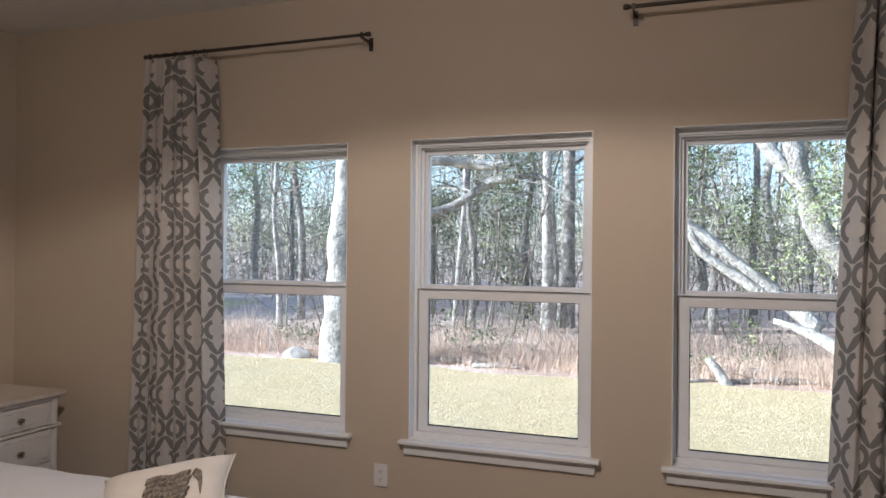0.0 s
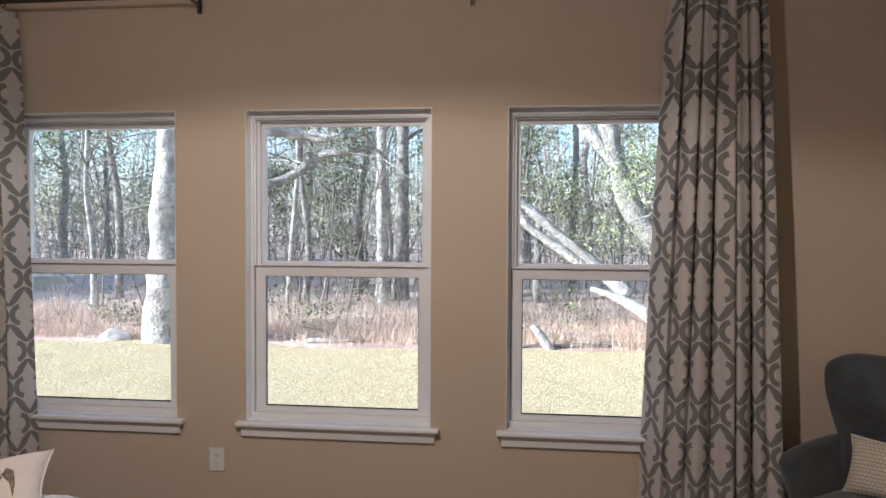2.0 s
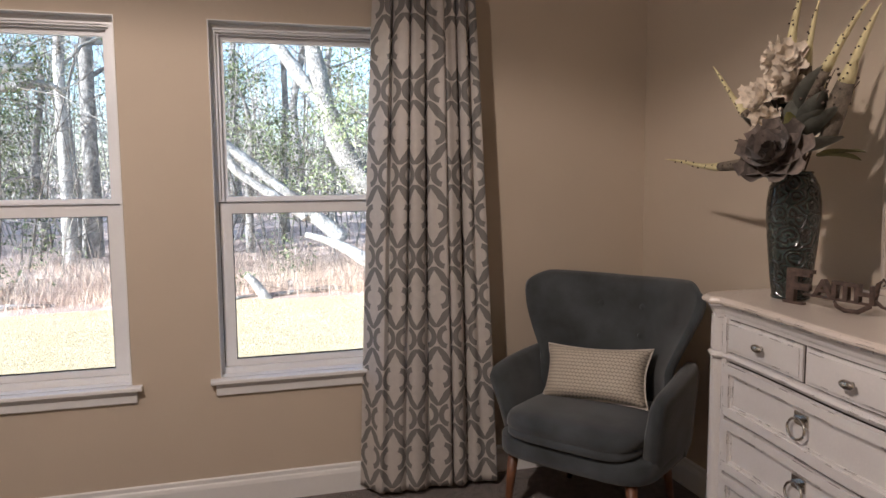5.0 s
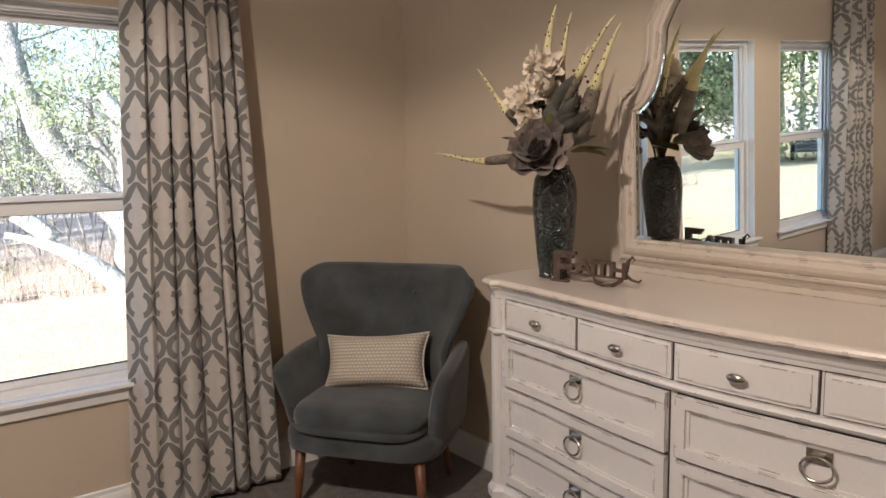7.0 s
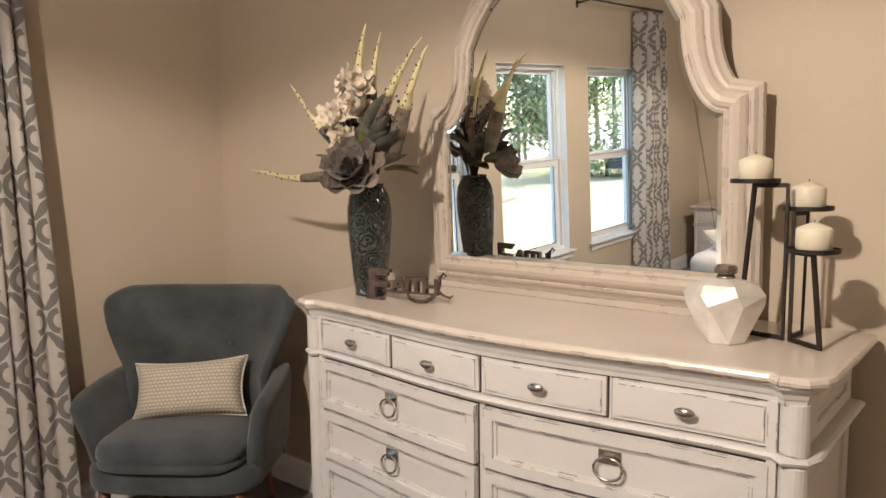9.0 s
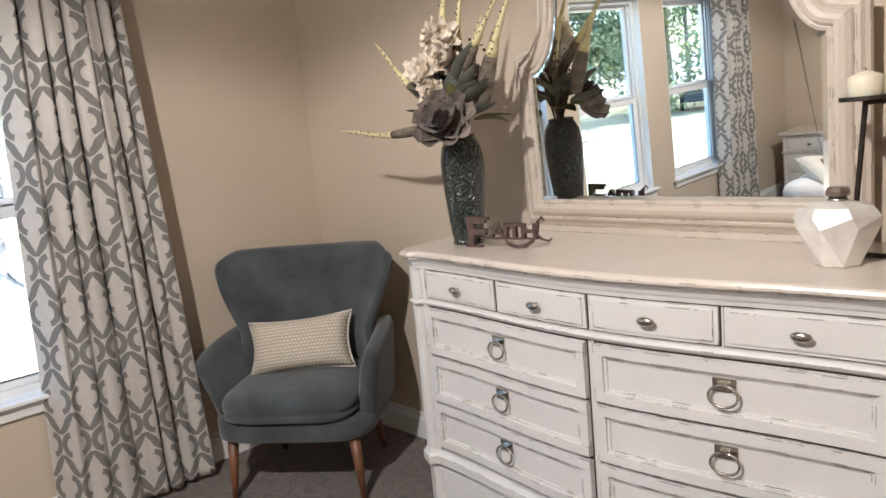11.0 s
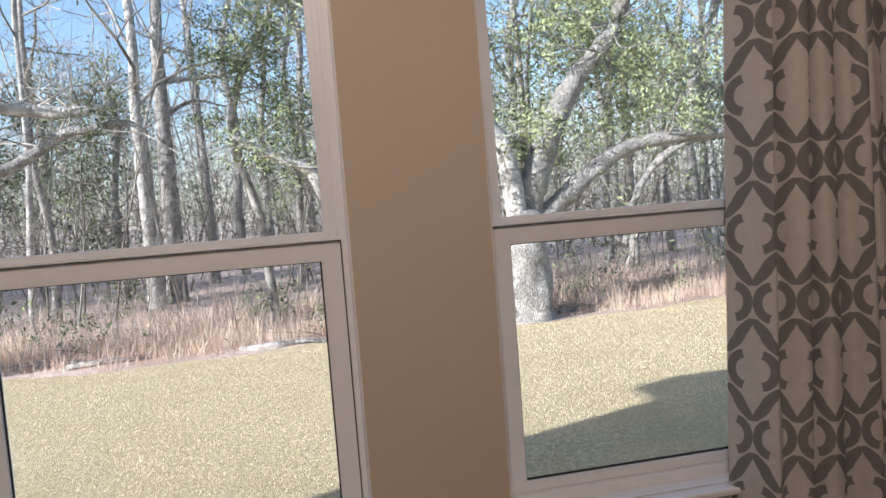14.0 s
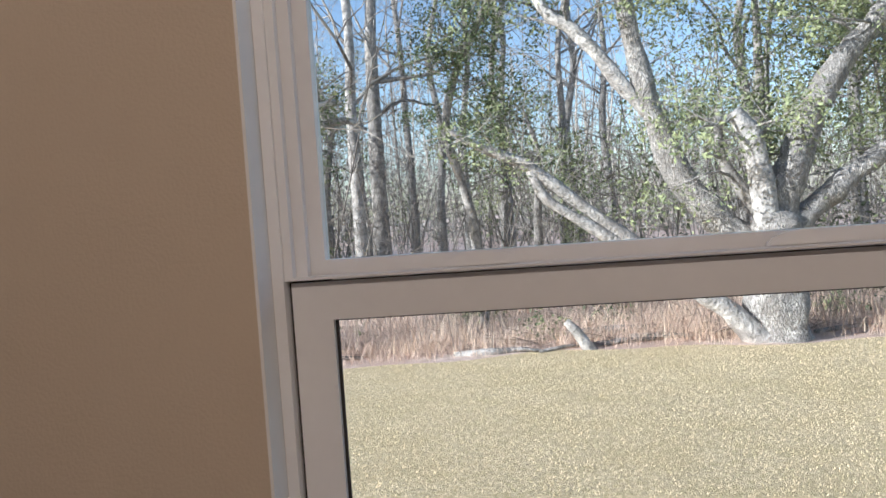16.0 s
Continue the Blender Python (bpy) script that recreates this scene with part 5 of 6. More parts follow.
g = np.random.default_rng(5)
spots = []
for _ in range(230000):
    y = 2.0 + 8.2 * g.random() ** 1.25
    x = (g.random() * 2 - 1) * (2.0 + y * 0.95) - 0.25 * y * (g.random() < 0.3)
    if y < edge_y(x):
        spots.append((x, y, g.uniform(0.010, 0.030), 0.0035 + 0.0009 * y, 0.9))
blades("grass", GRASS, "short dry winter grass on the lawn", "grass", spots, 6)
spots = []
clump = [(g.uniform(-14, 12), EDGE + 0.3 + abs(g.normal(0, 2.2)), g.uniform(0.2, 0.7), g.uniform(0.18, 0.62)) for _ in range(460)]
for cx, cy, r, h in clump:
    for _ in range(110):
        x, y = cx + g.normal(0, r), cy + g.normal(0, r * 0.6)
        if y > edge_y(x) + 0.1:
            spots.append((x, y, h * g.uniform(0.2, 0.9), 0.007, 1.0))
for _ in range(700):
    spots.append((9.1 + g.normal(0, 0.15), 10.6 + g.normal(0, 0.15), g.uniform(0.5, 0.95), 0.014, 0.28))
blades("dry_grass", STRAW, "tall dry broomsedge and brush behind the lawn", "dry grass", spots, 7)


# ---------------------------------------------------------------- trees
def sticks(segs, sides=4):
    """Thin tapered sticks from (a, b, ra, rb) rows, as vertex and face arrays."""
    a, b = np.array([s[0] for s in segs], float), np.array([s[1] for s in segs], float)
    ra, rb = np.array([s[2] for s in segs], float), np.array([s[3] for s in segs], float)
    d = b - a
    d /= np.linalg.norm(d, axis=1)[:, None] + 1e-9
    ref = np.where(np.abs(d[:, 2:3]) < 0.8, np.array([[0.0, 0.0, 1.0]]), np.array([[1.0, 0.0, 0.0]]))
    p = np.cross(d, ref)
    p /= np.linalg.norm(p, axis=1)[:, None] + 1e-9
    q = np.cross(d, p)
    v = []
    for c, r in ((a, ra), (b, rb)):
        for k in range(sides):
            t = 2 * np.pi * k / sides
            v.append(c + (p * np.cos(t) + q * np.sin(t)) * r[:, None])
    v = np.stack(v, 1).reshape(-1, 3)
    i = np.arange(len(a))[:, None] * 2 * sides
    f = np.concatenate([i + [k, (k + 1) % sides, sides + (k + 1) % sides, sides + k] for k in range(sides)])
    return v, f


def branchy(rng, base, direction, length, radius, depth, out, droop=0.0, split=(2, 3), wander=0.25, steps=3):
    """Grows a limb of a few crooked pieces and its finer branches."""
    p, d, r = Vector(base), Vector(direction).normalized(), radius
    for s in range(steps):
        d = (d + Vector((rng.gauss(0, wander), rng.gauss(0, wander), rng.gauss(0, wander * 0.7) + droop))).normalized()
        q = p + d * (length / steps)
        r2 = r * 0.82
        out.append((tuple(p), tuple(q), r, r2))
        p, r = q, r2
        if depth > 0 and s > 0:
            for _ in range(rng.randint(*split) - 1):
                side = Vector((rng.gauss(0, 1), rng.gauss(0, 1), rng.gauss(0.25, 0.6))).normalized()
                branchy(rng, p, d * 0.55 + side * 0.8, length * rng.uniform(0.45, 0.7), r * 0.55, depth - 1, out, droop, split, wander, steps)
    if depth > 0:
        branchy(rng, p, d, length * 0.7, r * 0.8, depth - 1, out, droop, split, wander, steps)


def stick_part(name, segs, material, parent, label="", sides=5, smooth=True):
    v, f = sticks(segs, sides)
    me = bpy.data.meshes.new(name)
    me.from_pydata(v.tolist(), [], f.tolist())
    me.materials.append(material)
    if smooth:
        me.shade_smooth()
    ob = new(name, me)
    ob.parent = parent
    return tagged(ob, label)


def leaves(points, size, seed, per=1, spread=0.0):
    """Small folded leaves scattered about points."""
    g = np.random.default_rng(seed)
    c = np.repeat(np.asarray(points, float), per, 0)
    c = c + g.normal(0, 1, c.shape) * spread
    n = len(c)
    a = g.normal(0, 1, (n, 3))
    a /= np.linalg.norm(a, axis=1)[:, None]
    b = np.cross(a, g.normal(0, 1, (n, 3)))
    b /= np.linalg.norm(b, axis=1)[:, None]
    s = size * g.uniform(0.6, 1.3, (n, 1))
    nrm = np.cross(a, b) * 0.18
    v = np.stack([c - a * s, c + b * s * 0.42 + nrm * s, c + a * s, c - b * s * 0.42 + nrm * s], 1).reshape(-1, 3)
    i = np.arange(n)[:, None] * 4
    return v.tolist(), np.concatenate([i + [0, 1, 2], i + [0, 2, 3]]).tolist()


def leaf_part(name, points, size, material, parent, seed, per=1, spread=0.0, label=""):
    v, f = leaves(points, size, seed, per, spread)
    me = bpy.data.meshes.new(name)
    me.from_pydata(v, [], f)
    me.materials.append(material)
    ob = new(name, me)
    ob.parent = parent
    return tagged(ob, label)


def limb(name, pts, radii, material, parent, label="", n=14, rough=0.06, seed=0):
    """A gnarled limb through points, resampled and roughened."""
    P = [Vector(p) for p in pts]
    fine, rr = [], []
    for i in range(len(P) - 1):
        a, b, c, d = P[max(0, i - 1)], P[i], P[i + 1], P[min(len(P) - 1, i + 2)]
        for k in range(5):
            t = k / 5
            fine.append(0.5 * ((2 * b) + (c - a) * t + (2 * a - 5 * b + 4 * c - d) * t * t + (3 * b - a - 3 * c + d) * t ** 3))
            rr.append(radii[i] + (radii[i + 1] - radii[i]) * t)
    fine.append(P[-1]), rr.append(radii[-1])
    bm = tube(fine, rr, n)
    for v in bm.verts:
        near = min(range(len(fine)), key=lambda i: (fine[i] - v.co).length_squared)
        off = v.co - fine[near]
        v.co += off * (rough * 3 * noise.noise(v.co * 2.2 + Vector((seed, 0, 0))) + rough * 2.0 * noise.noise(v.co * Vector((9, 9, 2.5)) + Vector((seed, 3, 0))))
    return part(name, bm, material, parent, label, smooth=True)


def along(pts, n, rng, spread):
    out = []
    for _ in range(n):
        i = rng.randrange(len(pts) - 1)
        p = Vector(pts[i]).lerp(Vector(pts[i + 1]), rng.random())
        out.append(tuple(p + Vector((rng.gauss(0, spread), rng.gauss(0, spread), rng.gauss(0, spread)))))
    return out


rng = random.Random(21)
# the live oak beside the lawn
oak = thing("live_oak", Matrix(), "large leaning live oak with pale lit limbs and green leaves", "tree")
limb("trunk", [(4.22, 10.3, -1.15), (4.20, 10.3, -0.75), (4.19, 10.3, -0.2), (4.22, 10.3, 0.4), (4.27, 10.3, 0.95), (4.30, 10.3, 1.15)], [0.60, 0.47, 0.42, 0.42, 0.36, 0.22], BARK, oak, "thick furrowed grey trunk", 22, 0.08, 1)
L1 = [(4.15, 10.4, 0.15), (3.80, 10.5, 0.72), (3.36, 10.6, 1.21), (2.91, 10.6, 1.81), (2.61, 10.6, 2.62), (2.40, 10.6, 3.50), (2.24, 10.7, 4.56), (2.1, 11.2, 6.4), (1.5, 11.5, 8.0)]
limb("limb", L1, [0.30, 0.26, 0.23, 0.205, 0.18, 0.16, 0.135, 0.10, 0.04], BARK, oak, "leaning furrowed limb", 16, 0.08, 2)
L2 = [(2.52, 10.6, 2.80), (2.12, 10.6, 3.27), (1.80, 10.6, 3.73), (1.40, 10.6, 4.19), (0.98, 10.7, 4.57), (0.6, 11.1, 5.8), (-0.3, 11.2, 7.2)]
limb("limb", L2, [0.12, 0.115, 0.11, 0.10, 0.09, 0.07, 0.04], PALE, oak, "", 12, 0.07, 3)
L3 = [(4.24, 10.35, 0.6), (4.36, 10.4, 1.25), (4.66, 10.4, 2.05), (4.95, 10.4, 2.75), (5.30, 10.4, 3.28), (5.95, 10.4, 3.98), (6.35, 10.4, 4.65), (6.8, 10.5, 6.4)]
limb("limb", L3, [0.30, 0.27, 0.23, 0.205, 0.185, 0.16, 0.13, 0.05], BARK, oak, "", 16, 0.10, 4)
L4 = [(4.20, 10.2, 0.7), (4.06, 10.2, 1.12), (4.01, 10.2, 1.79), (3.87, 10.2, 2.35), (3.66, 10.2, 2.68)]
limb("limb", L4, [0.22, 0.19, 0.165, 0.16, 0.13], PALE, oak, "sawn pale limb stub", 14, 0.08, 5)
L5 = [(4.30, 10.35, 0.65), (4.70, 10.4, 1.04), (5.10, 10.4, 1.36), (5.62, 10.4, 1.75), (6.30, 10.4, 2.12), (7.15, 10.4, 2.27), (8.4, 10.3, 2.29), (9.08, 10.3, 2.46), (9.71, 10.3, 3.0), (10.4, 10.4, 3.9)]
limb("limb", L5, [0.22, 0.19, 0.17, 0.15, 0.13, 0.12, 0.10, 0.09, 0.075, 0.04], BARK, oak, "", 14, 0.10, 6)
L6 = [(6.1, 10.3, 0.4), (6.33, 10.35, 1.12), (6.75, 10.4, 1.72), (7.4, 10.4, 2.12), (8.2, 10.35, 2.30)]
limb("limb", L6, [0.06, 0.075, 0.075, 0.07, 0.05], DARKBARK, oak, "", 10, 0.09, 7)
L7 = [(4.15, 10.4, 1.0), (3.72, 10.4, 1.64), (3.51, 10.4, 2.1), (3.49, 10.4, 2.65)]
limb("limb", L7, [0.11, 0.095, 0.085, 0.06], DARKBARK, oak, "", 10, 0.08, 8)
L8 = [(4.10, 10.2, -0.85), (3.74, 10.15, -0.62), (3.40, 10.15, -0.26), (3.05, 10.2, -0.02), (2.6, 10.3, 0.22), (2.1, 10.4, 0.38)]
limb("limb", L8, [0.24, 0.19, 0.15, 0.12, 0.09, 0.05], PALE, oak, "", 12, 0.07, 9)
L9 = [(7.5, 10.3, 2.3), (7.67, 10.5, 2.7), (7.81, 10.5, 3.69), (8.29, 10.5, 4.8), (8.4, 10.7, 6.6)]
limb("limb", L9, [0.10, 0.10, 0.09, 0.08, 0.04], BARK, oak, "", 10, 0.06, 10)
segs, tips = [], []
for path, n, lo in ((L1, 10, 6), (L2, 12, 3), (L3, 20, 4), (L5, 20, 3), (L9, 16, 1), (L4, 5, 2), (L7, 4, 1)):
    for _ in range(n):
        i = rng.randrange(lo, len(path) - 1) if lo < len(path) - 1 else len(path) - 2
        p = Vector(path[i]).lerp(Vector(path[i + 1]), rng.random())
        sub = []
        branchy(rng, p, (rng.gauss(0, 1), rng.gauss(0, 0.8), rng.gauss(0.35, 0.6)), rng.uniform(0.6, 1.2), 0.028, 2, sub, -0.02)
        segs += sub
        tips += [s[1] for s in sub if s[2] < 0.012]
stick_part("twigs", segs, BARK, oak)
tips = rng.sample(tips, min(len(tips), 7000))
clumps = [tips[i] for i in range(0, len(tips), 2)]
for _ in range(70):
    c = (rng.uniform(2.9, 8.8), rng.uniform(11.1, 13.2), rng.uniform(2.2, 7.5))
    clumps += [tuple(Vector(c) + Vector((rng.gauss(0, 0.33), rng.gauss(0, 0.33), rng.gauss(0, 0.22)))) for _ in range(26)]
leaf_part("crown", clumps, 0.045, OAKLEAF, oak, 3, 8, 0.11, "scattered clumps of small green leaves")

# the fallen pale limb that forks towards the woods
fallen = thing("fallen_limb", Matrix(), "pale bare forked fallen limb with sprigs of leaves", "fallen limb")
F1 = [(2.9, 10.9, 0.20), (2.11, 11.0, 0.88), (1.55, 11.0, 1.38), (1.07, 11.0, 1.78), (0.64, 11.0, 2.13), (0.24, 11.0, 2.34), (-0.12, 11.0, 2.49), (-0.65, 11.0, 2.82)]
limb("limb", F1, [0.15, 0.13, 0.105, 0.10, 0.10, 0.085, 0.07, 0.045], PALE, fallen, "", 12, 0.13, 11)
F2 = [(2.2, 10.95, 0.68), (1.71, 10.95, 1.0), (1.18, 10.95, 1.36), (0.84, 10.97, 1.66), (0.66, 11.0, 2.08)]
limb("limb", F2, [0.11, 0.10, 0.09, 0.085, 0.08], PALE, fallen, "", 10, 0.07, 12)
segs = []
for _ in range(10):
    p = Vector(F1[3]).lerp(Vector(F1[7]), rng.random())
    branchy(rng, p, (rng.gauss(0, 1), rng.gauss(0, 0.7), rng.gauss(0.4, 0.5)), 0.5, 0.012, 1, segs)
stick_part("twigs", segs, TWIG, fallen)
leaf_part("sprigs", along([F1[5], F1[6], F1[7]], 60, rng, 0.20) + along([F1[4], F1[5]], 14, rng, 0.16), 0.045, OAKLEAF, fallen, 4, 9, 0.07, "sprigs of green leaves")
single("fallen_log", tube([(1.44, 10.25, -0.88), (1.30, 10.3, -0.70), (1.16, 10.3, -0.48), (1.02, 10.3, -0.33)], [0.10, 0.095, 0.08, 0.06], 12), PALE, "short pale broken log leaning at the lawn's edge", "log", smooth=True)
for lx_, ly_, az_, ln_, r_ in ((1.9, 10.5, 12, 1.3, 0.045), (2.6, 10.7, -8, 1.1, 0.055), (1.0, 10.35, 20, 0.9, 0.03), (0.3, 10.3, -15, 0.8, 0.04), (-2.8, 10.4, 6, 1.2, 0.05), (-3.6, 10.6, -12, 1.4, 0.06), (2.0, 11.3, 5, 1.8, 0.08), (5.4, 10.6, 14, 1.2, 0.04)):
    bx, by = math.cos(radians(az_)) * ln_ / 2, math.sin(radians(az_)) * ln_ / 2
    zl, zr = ground_z(lx_ - bx, ly_ - by) + r_ * 0.7, ground_z(lx_ + bx, ly_ + by) + r_ * 0.7
    single("fallen_branch", tube([(lx_ - bx, ly_ - by, zl), (lx_, ly_ + 0.05, (zl + zr) / 2 + 0.02), (lx_ + bx, ly_ + by, zr)], [r_, r_ * 0.9, r_ * 0.5], 8), DARKBARK, "weathered fallen branch lying in dry grass", "branch", smooth=True)
single("fallen_log", tube([(-0.75, 10.35, -0.76), (-0.2, 10.3, -0.74), (0.4, 10.45, -0.76)], [0.05, 0.07, 0.05], 10), PALE, "weathered grey log lying at the lawn's edge", "log", smooth=True)
bm = bmesh.new()
bmesh.ops.create_icosphere(bm, subdivisions=3, radius=0.28, matrix=Matrix.Translation((-7.3, 10.2, -0.74)) @ Matrix.Diagonal((1.2, 0.8, 0.6, 1)))
for v in bm.verts:
    v.co += 0.06 * noise.noise_vector(v.co * 4)
single("boulder", bm, ROCK, "pale boulder at the edge of the lawn", "boulder", smooth=False)

# the big pale tree by the lawn, with its two long limbs
old = thing("pale_tree", Matrix(), "massive pale tree trunk, broken above, with long bare limbs", "tree")
limb("trunk", [(-6.15, 9.95, -1.0), (-6.15, 9.95, -0.6), (-6.12, 9.95, 0.9), (-6.03, 9.95, 2.35), (-5.95, 9.95, 3.6), (-5.9, 9.95, 5.2), (-5.7, 10, 7.5)], [0.42, 0.37, 0.30, 0.27, 0.25, 0.24, 0.16], PALE, old, "thick pale peeling trunk", 20, 0.08, 13)
A1 = [(-5.9, 10.0, 3.2), (-5.2, 10.6, 3.35), (-4.5, 11.2, 3.5), (-3.84, 11.5, 3.46), (-3.32, 11.5, 3.39), (-2.93, 11.5, 3.43), (-2.52, 11.5, 3.48)]
limb("limb", A1, [0.14, 0.13, 0.12, 0.11, 0.10, 0.09, 0.06], PALE, old, "", 12, 0.07, 14)
A2 = [(-5.95, 10.0, 1.7), (-5.1, 10.8, 2.2), (-4.4, 11.4, 2.45), (-3.84, 11.5, 2.74), (-3.34, 11.5, 3.05), (-2.96, 11.5, 3.09), (-2.37, 11.5, 3.16), (-2.05, 11.6, 2.98)]
limb("limb", A2, [0.12, 0.11, 0.10, 0.095, 0.085, 0.075, 0.06, 0.035], BARK, old, "", 12, 0.08, 15)
segs = []
for path in (A1, A2):
    for _ in range(16):
        i = rng.randrange(2, len(path) - 1)
        p = Vector(path[i]).lerp(Vector(path[i + 1]), rng.random())
        branchy(rng, p, (rng.gauss(0, 1), rng.gauss(0, 0.7), rng.gauss(0.5, 0.6)), rng.uniform(0.5, 1.2), 0.018, 2, segs)
stick_part("twigs", segs, TWIG, old)
leaf_part("sprigs", along(A1[5:] + A2[5:6], 60, rng, 0.18), 0.045, OAKLEAF, old, 5, 6, 0.08)


# a leafy evergreen bough that reaches over from the woods
bough = thing("leafy_bough_tree", pose(0, 0, 0), "slim leaning evergreen with dense clumps of small pale green leaves", "tree")
B1 = [(-0.2, 12.6, -0.9), (-0.35, 12.5, 1.4), (-0.7, 12.3, 2.9), (-0.45, 12.2, 4.0), (0.1, 12.1, 5.0), (0.7, 12.0, 6.2), (1.2, 12.0, 7.4)]
limb("trunk", B1, [0.10, 0.09, 0.08, 0.07, 0.06, 0.045, 0.02], DARKBARK, bough, "", 9, 0.06, 61)
segs, tips = [], []
for _ in range(46):
    i = rng.randrange(2, len(B1) - 1)
    p = Vector(B1[i]).lerp(Vector(B1[i + 1]), rng.random())
    sub = []
    branchy(rng, p, (rng.gauss(0, 1), rng.gauss(0, 0.7), rng.gauss(0.1, 0.5)), rng.uniform(0.35, 0.75), 0.016, 2, sub, -0.03)
    segs += sub
    tips += [q_[1] for q_ in sub if q_[2] < 0.008]
stick_part("twigs", segs, DARKBARK, bough)
leaf_part("crown", rng.sample(tips, min(len(tips), 1500)), 0.036, OAKLEAF, bough, 12, 7, 0.09, "dense clumps of small pale green leaves")


def tall_tree(x, y, lean, r, h, material, seed, label, boughs=9, leafy=0):
    """A bare forest tree: a wandering trunk, forking boughs and twigs."""
    q = random.Random(seed)
    z0 = ground_z(x, y) - 0.15
    t = thing("bare_tree", pose(x, y, z0), label, "tree", "bare trees")
    pts, rad = [], []
    for i in range(7):
        s = i / 6
        pts.append((lean * s * h + q.gauss(0, 0.10) * (i > 0) * s * 3, q.gauss(0, 0.07) * s * 3, s * h))
        rad.append(r * (1 - 0.75 * s) * (1.25 if i == 0 else 1))
    limb("trunk", pts, rad, material, t, "", 10, 0.05, seed)
    segs = []
    for _ in range(boughs):
        s = q.uniform(0.35, 0.98)
        i = min(5, int(s * 6))
        p = Vector(pts[i]).lerp(Vector(pts[i + 1]), s * 6 - i)
        branchy(q, p, (q.gauss(0, 1), q.gauss(0, 1), q.uniform(0.3, 1.1)), h * q.uniform(0.13, 0.26), r * 0.30, 3 if r > 0.1 else 2, segs, 0.02)
    stick_part("branches", segs, material if material is not PALE else TWIG, t)
    if leafy:
        tips = [s[1] for s in segs if s[2] < 0.014]
        leaf_part("crown", q.sample(tips, min(len(tips), leafy)), 0.05, OAKLEAF, t, seed, 8, 0.14)
    return t


slim, tall = "slim pale-barked bare tree at the woods' edge", "tall bare grey tree in the woods"
for i, (x, y, lean, r, h, m_, lab) in enumerate((
        (-5.35, 15.0, 0.03, 0.085, 11, PALE, slim), (-5.08, 15.6, 0.01, 0.10, 11, DARKBARK, tall), (-2.95, 15.6, 0.0, 0.17, 13, PALE, "white-barked bare tree behind the brush"),
        (-3.0, 16.6, 0.04, 0.06, 9, BARK, slim), (-2.72, 17.0, 0.015, 0.24, 13, DARKBARK, "dark forked bare tree behind the brush"), (-2.1, 20.0, -0.01, 0.13, 14, BARK, tall), (-1.4, 22.0, 0.03, 0.15, 14, BARK, tall),
        (-0.6, 24, 0.02, 0.16, 14, BARK, tall), (2.43, 22.0, 0.015, 0.14, 14, BARK, tall), (4.3, 24.0, -0.03, 0.16, 14, BARK, tall), (3.3, 26.0, 0.02, 0.2, 14, BARK, tall), (0.9, 26, -0.02, 0.17, 13, DARKBARK, tall),
        (-8.0, 17.0, 0.02, 0.16, 13, BARK, tall), (-9.6, 20.0, -0.02, 0.2, 14, PALE, slim), (-7.0, 22.0, 0.0, 0.18, 14, BARK, tall), (-11.5, 21, 0.03, 0.2, 14, BARK, tall), (-15, 29, 0.0, 0.2, 14, BARK, tall), (-6.4, 13.5, 0.04, 0.05, 8, PALE, slim),
        (6.5, 18.0, 0.03, 0.17, 13, BARK, tall), (8.6, 16.5, -0.02, 0.13, 12, BARK, tall), (10.5, 20, 0.0, 0.2, 14, BARK, tall), (12.6, 18, 0.03, 0.18, 13, PALE, slim), (14.5, 22, -0.02, 0.2, 14, BARK, tall), (5.6, 14.6, 0.05, 0.09, 10, BARK, slim),
        (11.6, 15.5, -0.03, 0.08, 10, PALE, slim), (-10.5, 14.5, -0.02, 0.09, 10, PALE, slim), (0.4, 18.5, 0.03, 0.12, 12, BARK, tall), (17, 19, 0.0, 0.2, 14, BARK, tall), (-22, 30, 0.0, 0.22, 14, BARK, tall), (-31, 27, 0.02, 0.2, 13, BARK, tall), (-36, 20, 0.02, 0.2, 13, BARK, tall))):
    tall_tree(x, y, lean, r, h, m_, 40 + i, lab, 9, 0)


def evergreen(x, y, h, r, seed, zlow=0.0, leaf=0.055):
    q = random.Random(seed)
    z0 = ground_z(x, y) - 0.05
    t = thing("evergreen_tree", pose(x, y, z0), "leafy evergreen tree among bare trees", "tree", "evergreen trees")
    limb("trunk", [(0, 0, 0), (q.gauss(0, 0.1), 0, h * 0.4), (q.gauss(0, 0.25), 0, h * 0.75), (q.gauss(0, 0.3), 0, h)], [0.13, 0.11, 0.08, 0.02], DARKBARK, t, "", 9, 0.05, seed)
    segs = []
    for _ in range(13):
        z = h * q.uniform(0.3 + zlow, 0.95)
        branchy(q, (0, 0, z), (q.gauss(0, 1), q.gauss(0, 1), q.uniform(-0.1, 0.5)), r * q.uniform(0.5, 1.0), 0.03, 2, segs)
    stick_part("branches", segs, DARKBARK, t)
    tips = [s[1] for s in segs if s[2] < 0.02]
    leaf_part("crown", q.sample(tips, min(len(tips), 600)), leaf, OAKLEAF, t, seed, 8, 0.17 + 2 * (leaf - 0.055), "ragged crown of small green leaves")


